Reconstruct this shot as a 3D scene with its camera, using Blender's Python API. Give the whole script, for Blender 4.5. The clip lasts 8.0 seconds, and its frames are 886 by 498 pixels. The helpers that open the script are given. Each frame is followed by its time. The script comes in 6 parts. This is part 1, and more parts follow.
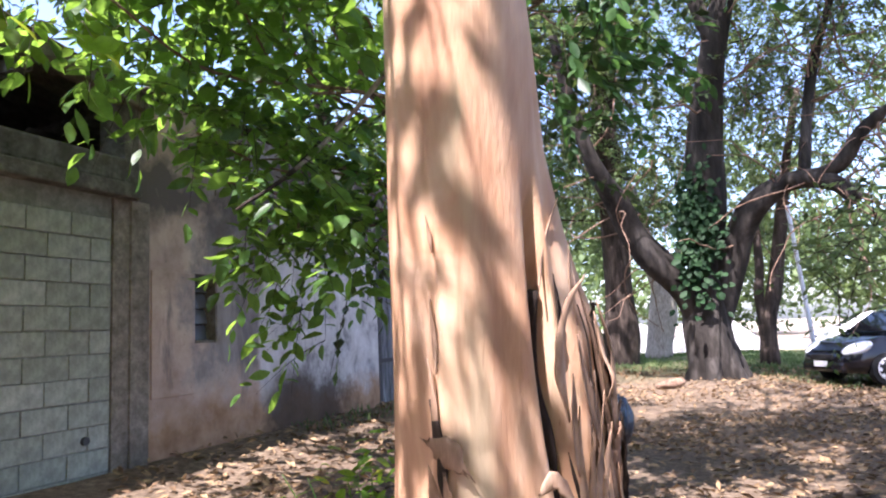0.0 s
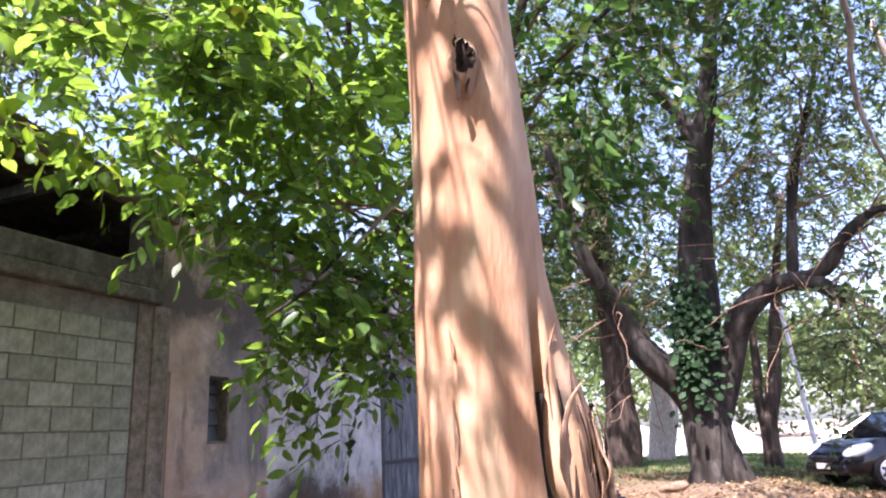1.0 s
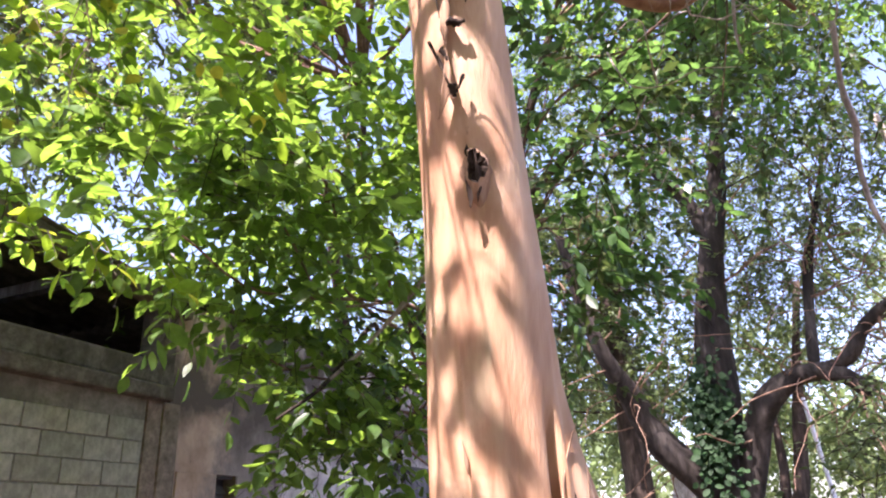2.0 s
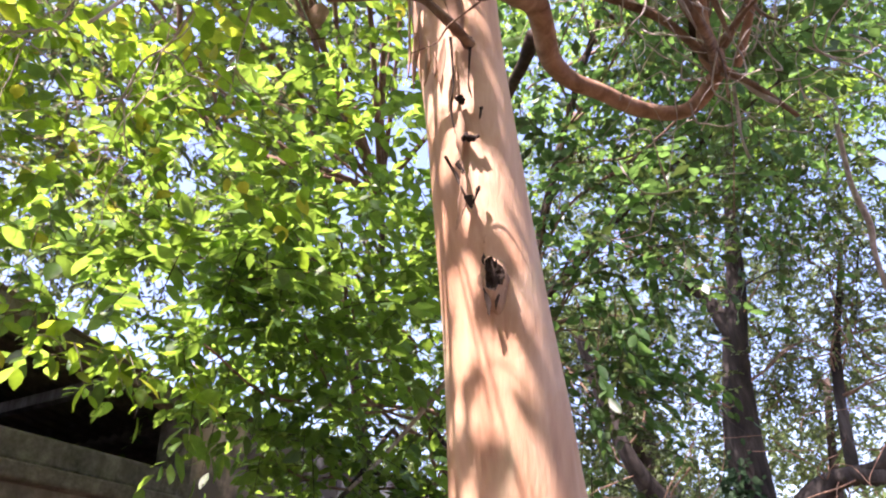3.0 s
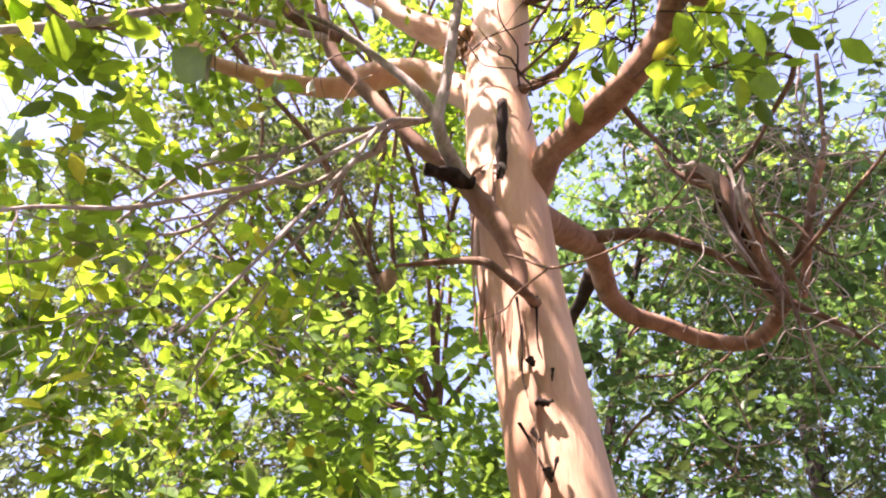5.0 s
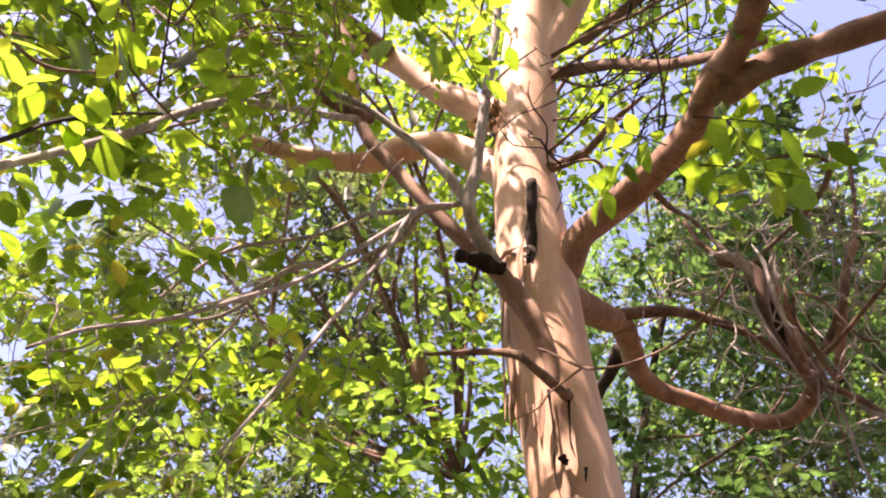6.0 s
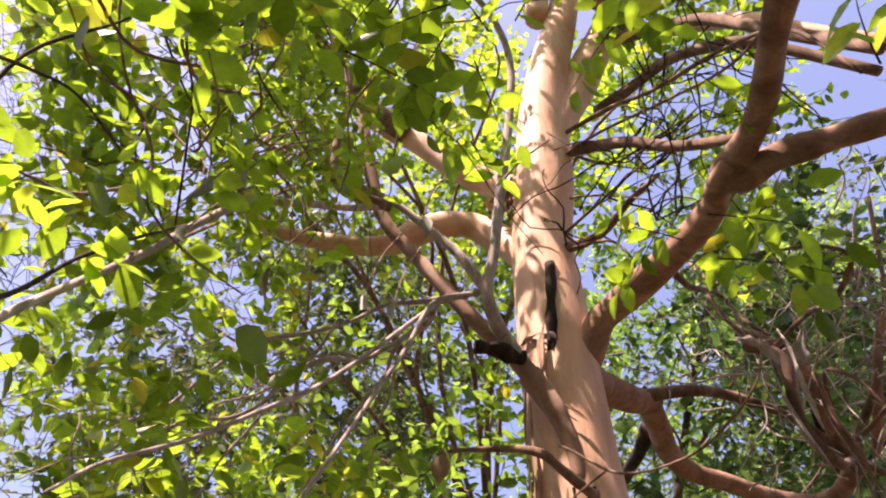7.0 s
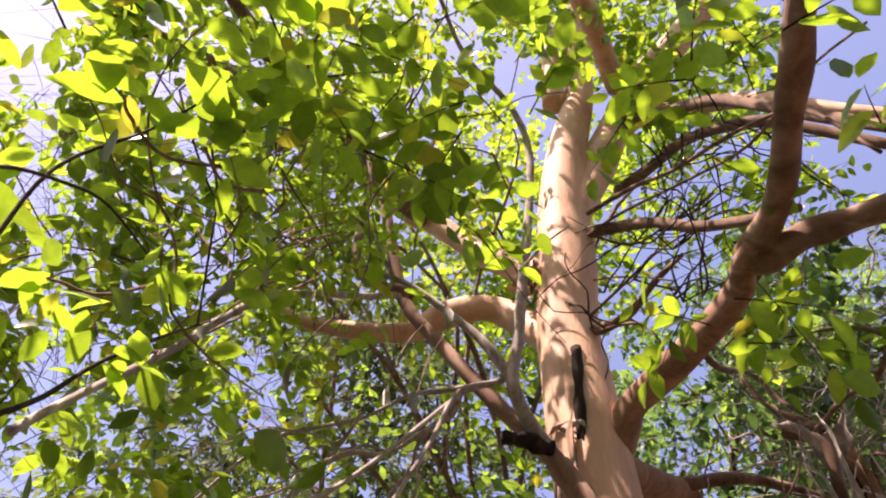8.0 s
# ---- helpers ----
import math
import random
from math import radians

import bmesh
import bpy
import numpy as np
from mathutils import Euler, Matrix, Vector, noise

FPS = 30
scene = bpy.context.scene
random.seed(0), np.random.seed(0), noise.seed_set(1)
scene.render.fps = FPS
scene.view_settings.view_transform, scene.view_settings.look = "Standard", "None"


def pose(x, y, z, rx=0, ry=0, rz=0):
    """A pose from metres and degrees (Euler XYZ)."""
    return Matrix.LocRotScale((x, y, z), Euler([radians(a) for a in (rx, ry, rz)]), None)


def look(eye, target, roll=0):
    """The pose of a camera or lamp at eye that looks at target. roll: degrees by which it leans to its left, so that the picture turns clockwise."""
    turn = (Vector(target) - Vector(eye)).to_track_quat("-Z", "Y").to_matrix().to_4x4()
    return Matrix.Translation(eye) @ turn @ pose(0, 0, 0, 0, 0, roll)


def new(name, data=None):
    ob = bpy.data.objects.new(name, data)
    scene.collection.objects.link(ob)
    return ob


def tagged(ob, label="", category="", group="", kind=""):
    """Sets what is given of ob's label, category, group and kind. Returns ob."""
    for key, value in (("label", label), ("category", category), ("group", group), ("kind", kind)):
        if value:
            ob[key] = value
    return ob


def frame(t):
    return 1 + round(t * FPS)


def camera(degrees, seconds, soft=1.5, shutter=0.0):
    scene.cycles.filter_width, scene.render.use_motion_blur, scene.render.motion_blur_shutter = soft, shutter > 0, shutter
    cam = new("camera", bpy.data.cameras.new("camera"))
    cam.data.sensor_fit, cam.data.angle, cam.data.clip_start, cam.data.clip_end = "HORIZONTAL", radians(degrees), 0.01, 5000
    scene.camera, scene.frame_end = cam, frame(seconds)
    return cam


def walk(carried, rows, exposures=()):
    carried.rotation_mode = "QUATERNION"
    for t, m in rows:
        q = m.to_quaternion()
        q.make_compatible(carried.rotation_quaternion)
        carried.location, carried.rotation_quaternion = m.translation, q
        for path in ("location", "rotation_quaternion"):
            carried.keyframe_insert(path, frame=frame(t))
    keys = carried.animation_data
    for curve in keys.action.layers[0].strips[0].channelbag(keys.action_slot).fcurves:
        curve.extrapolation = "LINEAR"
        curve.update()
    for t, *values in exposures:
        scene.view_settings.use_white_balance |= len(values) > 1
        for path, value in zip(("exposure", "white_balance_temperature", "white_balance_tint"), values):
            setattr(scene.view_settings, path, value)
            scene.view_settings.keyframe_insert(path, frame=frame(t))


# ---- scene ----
cam = camera(65.06, 8.0, soft=2.1)
# seconds, eye, target, roll
PATH = [
    (0, (-0.082, 0.494, 1.386), (-0.83, 2.333, 1.627), -2.6),
    (0.5, (0.014, 0.063, 1.346), (-0.707, 1.89, 1.723), -2.6),
    (1, (0.001, 0.083, 1.371), (-0.708, 1.879, 1.89), -2.7),
    (2.5, (0.014, 0.057, 1.456), (-0.684, 1.714, 2.333), -2.9),
    (3, (0.025, 0.031, 1.454), (-0.662, 1.612, 2.469), -3.0),
    (3.5, (0.04, 0.014, 1.502), (-0.628, 1.506, 2.654), -2.0),
    (4, (0.045, -0.033, 1.534), (-0.615, 1.372, 2.795), -2.3),
    (4.5, (0.008, -0.058, 1.605), (-0.631, 1.236, 2.988), -2.9),
    (6, (0.056, -0.318, 1.856), (-0.585, 0.806, 3.382), -0.2),
    (6.5, (0.118, -0.385, 1.917), (-0.534, 0.683, 3.477), 1.2),
    (7, (0.167, -0.441, 1.984), (-0.478, 0.552, 3.595), 0.8),
    (7.5, (0.202, -0.444, 2.013), (-0.427, 0.453, 3.686), 1.1),
    (8, (0.203, -0.462, 2.016), (-0.403, 0.333, 3.748), 3.0),
]
walk(cam, [(t, look(eye, target, roll)) for t, eye, target, roll in PATH],
     exposures=[(0.0, 2.33, 5900, 28), (0.6, 2.38, 6000, 32), (2.5, 2.42, 6450, 38), (4.5, 2.48, 6650, 43), (6.0, 2.02, 7250, 41), (8.0, 1.46, 7250, 41)])

# ---- light ----
SUN_AZIMUTH, SUN_HEIGHT = 190.0, 58.0  # degrees clockwise from +y, degrees above the horizon
az, el = radians(SUN_AZIMUTH), radians(SUN_HEIGHT)
sun_way = Vector((math.sin(az) * math.cos(el), math.cos(az) * math.cos(el), math.sin(el)))
world = bpy.data.worlds.new("sky")
world.use_nodes = True
scene.world = world
wn = world.node_tree
sky = wn.nodes.new("ShaderNodeTexSky")
sky.sky_type, sky.sun_disc = "NISHITA", False
sky.sun_elevation, sky.sun_rotation = el, az
sky.air_density, sky.dust_density = 1.0, 2.4
sky.ozone_density = 2.0
wn.nodes["Background"].inputs["Strength"].default_value = 0.125
wn.links.new(sky.outputs[0], wn.nodes["Background"].inputs["Color"])
sun = new("sun", bpy.data.lights.new("sun", "SUN"))
sun.data.energy, sun.data.angle, sun.data.color = 5.0, radians(0.53), (1.0, 0.94, 0.84)
sun.matrix_world = look(sun_way * 60, (0, 0, 0))


# ---- materials ----
class Mat:
    """A small builder for node materials."""

    def __init__(self, name, rough=0.8, spec=0.3):
        self.m = bpy.data.materials.new(name)
        self.m.use_nodes = True
        self.t = self.m.node_tree
        self.b = self.t.nodes["Principled BSDF"]
        self.b.inputs["Roughness"].default_value = rough
        self.b.inputs["Specular IOR Level"].default_value = spec
        self.coord = self.t.nodes.new("ShaderNodeTexCoord").outputs["Object"]

    def node(self, kind, **sockets):
        n = self.t.nodes.new(kind)
        for k, v in sockets.items():
            key = k.replace("_", " ")
            if hasattr(v, "is_output"):
                self.t.links.new(v, n.inputs[key])
            else:
                n.inputs[key].default_value = v
        return n

    def link(self, out, socket):
        self.t.links.new(out, socket)

    def place(self, scale=(1, 1, 1), coord=None):
        n = self.t.nodes.new("ShaderNodeMapping")
        n.inputs["Scale"].default_value = scale
        self.link(coord or self.coord, n.inputs["Vector"])
        return n.outputs[0]

    def noise(self, scale, detail=4.0, rough=0.55, stretch=(1, 1, 1), warp=0.0):
        n = self.node("ShaderNodeTexNoise", Scale=scale, Detail=detail, Roughness=rough, Distortion=warp)
        self.link(self.place(stretch), n.inputs["Vector"])
        return n.outputs["Fac"]

    def ramp(self, fac, stops):
        n = self.t.nodes.new("ShaderNodeValToRGB")
        e = n.color_ramp.elements
        while len(e) < len(stops):
            e.new(0.5)
        for s, (at, colour) in zip(e, stops):
            s.position, s.color = at, (*colour, 1)
        self.link(fac, n.inputs["Fac"])
        return n.outputs["Color"]

    def level(self, fac, low, high):
        n = self.t.nodes.new("ShaderNodeMapRange")
        n.inputs["From Min"].default_value, n.inputs["From Max"].default_value = low, high
        self.link(fac, n.inputs["Value"])
        return n.outputs[0]

    def mix(self, fac, a, b, how="MIX"):
        n = self.t.nodes.new("ShaderNodeMix")
        n.data_type, n.blend_type = "RGBA", how
        for v, i in ((fac, 0), (a, 6), (b, 7)):
            if hasattr(v, "is_output"):
                self.link(v, n.inputs[i])
            else:
                n.inputs[i].default_value = v if i == 0 else (*v, 1)
        return n.outputs[2]

    def island(self):
        return self.t.nodes.new("ShaderNodeNewGeometry").outputs["Random Per Island"]

    def apiece(self):
        return self.t.nodes.new("ShaderNodeObjectInfo").outputs["Random"]

    def colour(self, c):
        if hasattr(c, "is_output"):
            self.link(c, self.b.inputs["Base Color"])
        else:
            self.b.inputs["Base Color"].default_value = (*c, 1)
        return self

    def bump(self, height, strength=0.5, distance=0.01):
        n = self.node("ShaderNodeBump", Strength=strength, Distance=distance, Height=height)
        self.link(n.outputs[0], self.b.inputs["Normal"])
        return self


def leaf_material(name, dark, light, through_colour, amount=0.5, rough=0.35, spec=0.5, yellow=None):
    m = Mat(name, rough, spec)
    r = m.island()
    top = m.ramp(r, [(0.0, dark), (0.85, light), (1.0, yellow or light)])
    blotch = m.ramp(m.noise(22, 3, 0.6), [(0.3, (0.72, 0.74, 0.7)), (0.7, (1.12, 1.1, 1.05))])
    m.colour(m.mix(1.0, top, blotch, "MULTIPLY")).bump(m.noise(45, 3), 0.25, 0.004)
    tr = m.node("ShaderNodeBsdfTranslucent")
    shine = m.t.nodes.new("ShaderNodeMix")
    shine.data_type, shine.blend_type = "RGBA", "MULTIPLY"
    shine.inputs[0].default_value = 1.0
    m.link(m.ramp(r, [(0.0, tuple(c * 0.4 for c in through_colour)), (0.85, through_colour), (1.0, yellow or through_colour)]), shine.inputs[6])
    m.link(blotch, shine.inputs[7])
    m.link(shine.outputs[2], tr.inputs["Color"])
    mixed = m.node("ShaderNodeMixShader", Fac=amount)
    m.link(m.b.outputs[0], mixed.inputs[1])
    m.link(tr.outputs[0], mixed.inputs[2])
    m.link(mixed.outputs[0], m.t.nodes["Material Output"].inputs["Surface"])
    return m.m


LEAF_NEAR = leaf_material("leaf_near", (0.03, 0.078, 0.012), (0.08, 0.17, 0.02), (0.43, 0.7, 0.04), 0.58, yellow=(0.45, 0.42, 0.04))
LEAF_MID = leaf_material("leaf_mid", (0.036, 0.09, 0.026), (0.09, 0.19, 0.05), (0.35, 0.6, 0.07), 0.5, 0.42, 0.4)
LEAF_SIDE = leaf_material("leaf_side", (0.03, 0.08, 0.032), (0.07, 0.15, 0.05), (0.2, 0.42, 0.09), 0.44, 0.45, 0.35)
# darker, duller leaves: shade under the main crown put into the colour
LEAF_SHADED = leaf_material("leaf_shaded", (0.022, 0.048, 0.018), (0.05, 0.09, 0.035), (0.14, 0.22, 0.05), 0.35, 0.4, 0.4)
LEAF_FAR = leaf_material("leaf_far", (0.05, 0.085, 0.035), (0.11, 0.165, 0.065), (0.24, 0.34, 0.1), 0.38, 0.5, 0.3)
LEAF_DRY = leaf_material("leaf_dry", (0.1, 0.06, 0.035), (0.34, 0.23, 0.13), (0.25, 0.15, 0.07), 0.2, 0.7, 0.2)


def bark_smooth():
    m = Mat("bark_smooth", 0.6, 0.3)
    long = m.noise(9, 6, 0.62, (1, 1, 0.1), 0.4)
    patch = m.noise(2.4, 5, 0.6, (1, 1, 0.4), 0.8)
    c = m.ramp(long, [(0.28, (0.29, 0.15, 0.085)), (0.45, (0.42, 0.24, 0.14)), (0.6, (0.5, 0.31, 0.185)), (0.78, (0.58, 0.41, 0.275))])
    c = m.mix(m.level(patch, 0.46, 0.62), c, (0.61, 0.43, 0.29))
    olive = m.noise(3.3, 4, 0.55, (1, 1, 0.25), 0.6)
    c = m.mix(m.level(olive, 0.55, 0.75), c, (0.44, 0.38, 0.24))
    rust = m.noise(4.1, 5, 0.65, (1, 1, 0.16), 0.7)
    c = m.mix(m.level(rust, 0.6, 0.76), c, (0.4, 0.2, 0.11))
    # paler with height: younger bark, and sunlit brightness put into the colour
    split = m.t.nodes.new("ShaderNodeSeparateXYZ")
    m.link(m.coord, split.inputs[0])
    paler_up = m.t.nodes.new("ShaderNodeMath")
    paler_up.operation = "MULTIPLY"
    m.link(m.level(split.outputs["Z"], 3.2, 5.2), paler_up.inputs[0])
    m.link(m.level(m.noise(1.6, 5, 0.6, (1, 1, 0.5)), 0.2, 0.6), paler_up.inputs[1])
    c = m.mix(paler_up.outputs[0], c, m.ramp(long, [(0.3, (0.52, 0.3, 0.18)), (0.7, (0.72, 0.48, 0.32))]))
    line = m.level(m.noise(30, 4, 0.7, (1, 1, 0.05), 0.8), 0.66, 0.74)
    c = m.mix(line, c, (0.24, 0.13, 0.075))
    m.colour(c)
    fine = m.noise(60, 5, 0.6, (1, 1, 0.15))
    pit = m.noise(7, 4, 0.6, (1, 1, 0.35))
    m.bump(m.mix(0.4, m.mix(0.5, fine, long), pit), 0.75, 0.016)
    return m.m


def rough_bark(name, a, b, c, scale=6.0, depth=0.03):
    m = Mat(name, 0.9, 0.15)
    ridges = m.noise(scale, 6, 0.65, (1, 1, 0.22), 0.5)
    m.colour(m.ramp(ridges, [(0.3, a), (0.52, b), (0.75, c)]))
    m.bump(ridges, 0.9, depth)
    return m.m


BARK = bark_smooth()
BARK_DARK = rough_bark("bark_dark", (0.012, 0.009, 0.007), (0.045, 0.034, 0.027), (0.12, 0.092, 0.072))
# grey bark darkened further for the shade that trunk stands in
BARK_OAK = rough_bark("bark_oak", (0.009, 0.008, 0.007), (0.032, 0.028, 0.024), (0.085, 0.076, 0.066), 4.0, 0.05)
BARK_GREY = rough_bark("bark_grey", (0.17, 0.14, 0.12), (0.34, 0.3, 0.26), (0.52, 0.48, 0.43), 25, 0.006)
BARK_LIMB = rough_bark("bark_limb", (0.07, 0.045, 0.032), (0.17, 0.11, 0.075), (0.3, 0.21, 0.15), 14, 0.008)
BARK_WARM = rough_bark("bark_warm", (0.15, 0.085, 0.055), (0.31, 0.19, 0.125), (0.46, 0.31, 0.215), 9, 0.006)
BARK_BROWN = rough_bark("bark_brown", (0.11, 0.068, 0.046), (0.24, 0.15, 0.102), (0.4, 0.275, 0.19), 7, 0.01)
BARK_PEEL = rough_bark("bark_peel", (0.16, 0.1, 0.065), (0.34, 0.22, 0.145), (0.52, 0.38, 0.27), 12, 0.006)
DEAD_WOOD = rough_bark("dead_wood", (0.01, 0.007, 0.005), (0.03, 0.021, 0.016), (0.075, 0.052, 0.038), 18, 0.012)


# ---- building helpers ----
def mesh_object(name, verts, faces, material, parent=None, smooth=False, label=""):
    """One mesh object from arrays of places and faces, all of one corner count or a plain list."""
    me = bpy.data.meshes.new(name)
    verts = np.asarray(verts, np.float32)
    if isinstance(faces, np.ndarray):
        n, k = faces.shape
        me.vertices.add(len(verts))
        me.vertices.foreach_set("co", verts.ravel())
        me.loops.add(n * k)
        me.loops.foreach_set("vertex_index", faces.astype(np.int32).ravel())
        me.polygons.add(n)
        me.polygons.foreach_set("loop_start", np.arange(0, n * k, k, dtype=np.int32))
        me.update(calc_edges=True)
    else:
        me.from_pydata(verts.tolist(), [], faces)
    me.materials.append(material)
    if smooth:
        me.polygons.foreach_set("use_smooth", np.ones(len(me.polygons), bool))
    ob = new(name, me)
    ob.parent = parent
    if label:
        tagged(ob, label=label)
    return ob


def part(name, bm, material, parent=None, label="", smooth=False):
    me = bpy.data.meshes.new(name)
    bm.normal_update()
    bm.to_mesh(me)
    bm.free()
    me.materials.append(material)
    if smooth:
        me.polygons.foreach_set("use_smooth", np.ones(len(me.polygons), bool))
    ob = new(name, me)
    ob.parent = parent
    if label:
        tagged(ob, label=label)
    return ob


def box(bm, lo, hi, bevel=0.0):
    made = bmesh.ops.create_cube(bm, size=1)["verts"]
    for v in made:
        v.co = Vector([a + (b - a) * (c + 0.5) for a, b, c in zip(lo, hi, v.co)])
    if bevel:
        edges = list({e for v in made for e in v.link_edges})
        bmesh.ops.bevel(bm, geom=edges, offset=bevel, segments=2, profile=0.6, affect="EDGES")
    return bm


def boxed(lo, hi, bevel=0.0):
    return box(bmesh.new(), lo, hi, bevel)


def smooth_line(points, steps=5):
    """A Catmull-Rom line through the points; columns past the third are carried along."""
    p = np.asarray(points, float)
    p = np.vstack([2 * p[0] - p[1], p, 2 * p[-1] - p[-2]])
    out = []
    for i in range(1, len(p) - 2):
        for s in np.linspace(0, 1, steps, endpoint=False):
            a, b, c, d = p[i - 1 : i + 3]
            out.append(0.5 * (2 * b + (c - a) * s + (2 * a - 5 * b + 4 * c - d) * s * s + (3 * b - a - 3 * c + d) * s**3))
    out.append(p[-2])
    return np.array(out)


def tube(line, sides=10, lumps=0.0, seed=0, cap=True):
    """Verts and faces of a tube along rows of x, y, z, radius."""
    rng = np.random.default_rng(seed)
    c, r = line[:, :3], line[:, 3]
    t = np.gradient(c, axis=0)
    t /= np.linalg.norm(t, axis=1, keepdims=True) + 1e-9
    up = np.array([0.0, 0, 1]) if abs(t[0][2]) < 0.9 else np.array([1.0, 0, 0])
    verts = []
    u = np.cross(t[0], up)
    phase = rng.uniform(0, 6.28, 4)
    for i in range(len(c)):
        u = u - t[i] * (u @ t[i])
        u /= np.linalg.norm(u) + 1e-9
        v = np.cross(t[i], u)
        a = np.linspace(0, 2 * np.pi, sides, endpoint=False)
        s = i / max(len(c) - 1, 1) * 9
        k = 1 + lumps * (np.sin(2 * a + phase[0] + s) + 0.6 * np.sin(3 * a + phase[1] - 1.7 * s) + 0.7 * np.sin(s * 2.3 + phase[2]))
        verts.append(c[i] + (np.cos(a)[:, None] * u + np.sin(a)[:, None] * v) * (r[i] * k)[:, None])
    verts = np.concatenate(verts)
    n = len(c)
    i, j = np.meshgrid(np.arange(n - 1), np.arange(sides), indexing="ij")
    a, b = (i * sides + j).ravel(), (i * sides + (j + 1) % sides).ravel()
    faces = np.stack([a, b, b + sides, a + sides], 1)
    if cap:
        verts = np.vstack([verts, c[-1] + t[-1] * r[-1] * 0.3, c[0]])
        tip, foot = len(verts) - 2, len(verts) - 1
        k = np.arange(sides)
        last = (n - 1) * sides
        f1 = np.stack([last + k, last + (k + 1) % sides, np.full(sides, tip), np.full(sides, tip)], 1)
        return verts, [tuple(f) for f in faces.tolist()] + [(x[0], x[1], x[2]) for x in f1.tolist()] + [(int((q + 1) % sides), int(q), foot) for q in k]
    return verts, faces


def limb(name, points, r0, r1, material, parent, sides=9, lumps=0.06, seed=1, label="", steps=5, power=1.0):
    p = np.asarray(points, float)
    s = np.linspace(0, 1, len(p)) ** power
    line = smooth_line(np.column_stack([p, r0 + (r1 - r0) * s]), steps)
    v, f = tube(line, sides, lumps, seed)
    return mesh_object(name, v, f, material, parent, True, label)


NEAR_LEAF = (np.array([(0, 0, 0), (-0.15, 0.16, 0.02), (0.15, 0.16, 0.02), (0, 0.3, -0.015), (-0.26, 0.42, 0.035), (0.26, 0.42, 0.035), (0, 0.62, -0.03),
                       (-0.19, 0.74, 0.0), (0.19, 0.74, 0.0), (0, 1.0, -0.1)]),
             np.array([(0, 3, 1, 1), (0, 2, 3, 3), (1, 3, 4, 4), (2, 5, 3, 3), (3, 6, 4, 4), (3, 5, 6, 6), (4, 6, 7, 7), (5, 8, 6, 6), (6, 9, 7, 7), (6, 8, 9, 9)])[:, :3])
FAR_LEAF = (np.array([(0, 0, 0), (-0.24, 0.48, 0.05), (0.24, 0.48, 0.05), (0, 1.0, -0.06)]), np.array([(0, 3, 1), (0, 2, 3)]))


def unit(a):
    return a / (np.linalg.norm(a, axis=-1, keepdims=True) + 1e-9)


def leaf_arrays(places, ways, ups, sizes, shape, rng):
    """Verts and triangles of many leaves."""
    tv, tf = shape
    y = unit(ways)
    x = unit(np.cross(y, ups))
    z = np.cross(x, y)
    curl = rng.uniform(0.4, 1.8, len(places))[:, None, None]
    wide = rng.uniform(0.8, 1.2, len(places))[:, None, None]
    v = tv[None, :, 0:1] * wide * x[:, None] + tv[None, :, 1:2] * y[:, None] + tv[None, :, 2:3] * curl * z[:, None]
    v = places[:, None] + v * sizes[:, None, None]
    f = tf[None] + (np.arange(len(places)) * len(tv))[:, None, None]
    return v.reshape(-1, 3), f.reshape(-1, 3)


def sun_gap(p, wide=False, bare=False):
    """True where leaves and twigs are left out towards the sun to shape its patches: small chinks between the leaf
    clusters over the main trunk, and, where wide, broader ones over the tree before the building.
    """
    across = unit(np.cross(sun_way, (0, 0, 1)))
    rise = np.cross(across, sun_way)
    foot = np.array((-0.8, 2.4, 3.0))
    u, v = (p - foot) @ across, (p - foot) @ rise
    fine = np.sin(u * 37 + v * 32 + 1.4 * np.sin(v * 9)) + np.sin(v * 55 - u * 9 + 1.6 * np.sin(u * 11 + 1)) + 0.8 * np.sin(u * 12 - v * 13 + 2)
    broad = np.sin(u * 5.2 + 1.3 * np.sin(v * 3)) + np.sin(v * 6 + 1.5 * np.sin(u * 3 + 1)) + 0.7 * np.sin(u * 9 - v * 8 + 2)
    open_way = (np.abs(u) < 0.55) & (fine > (-9.0 if bare else -0.42))
    if wide:
        open_way |= (u > 0.75) & (u < 5.0) & (broad > -0.45)
    return open_way & (np.abs(v) < 4.5) & ((p - foot) @ np.array(sun_way) > 0.3)


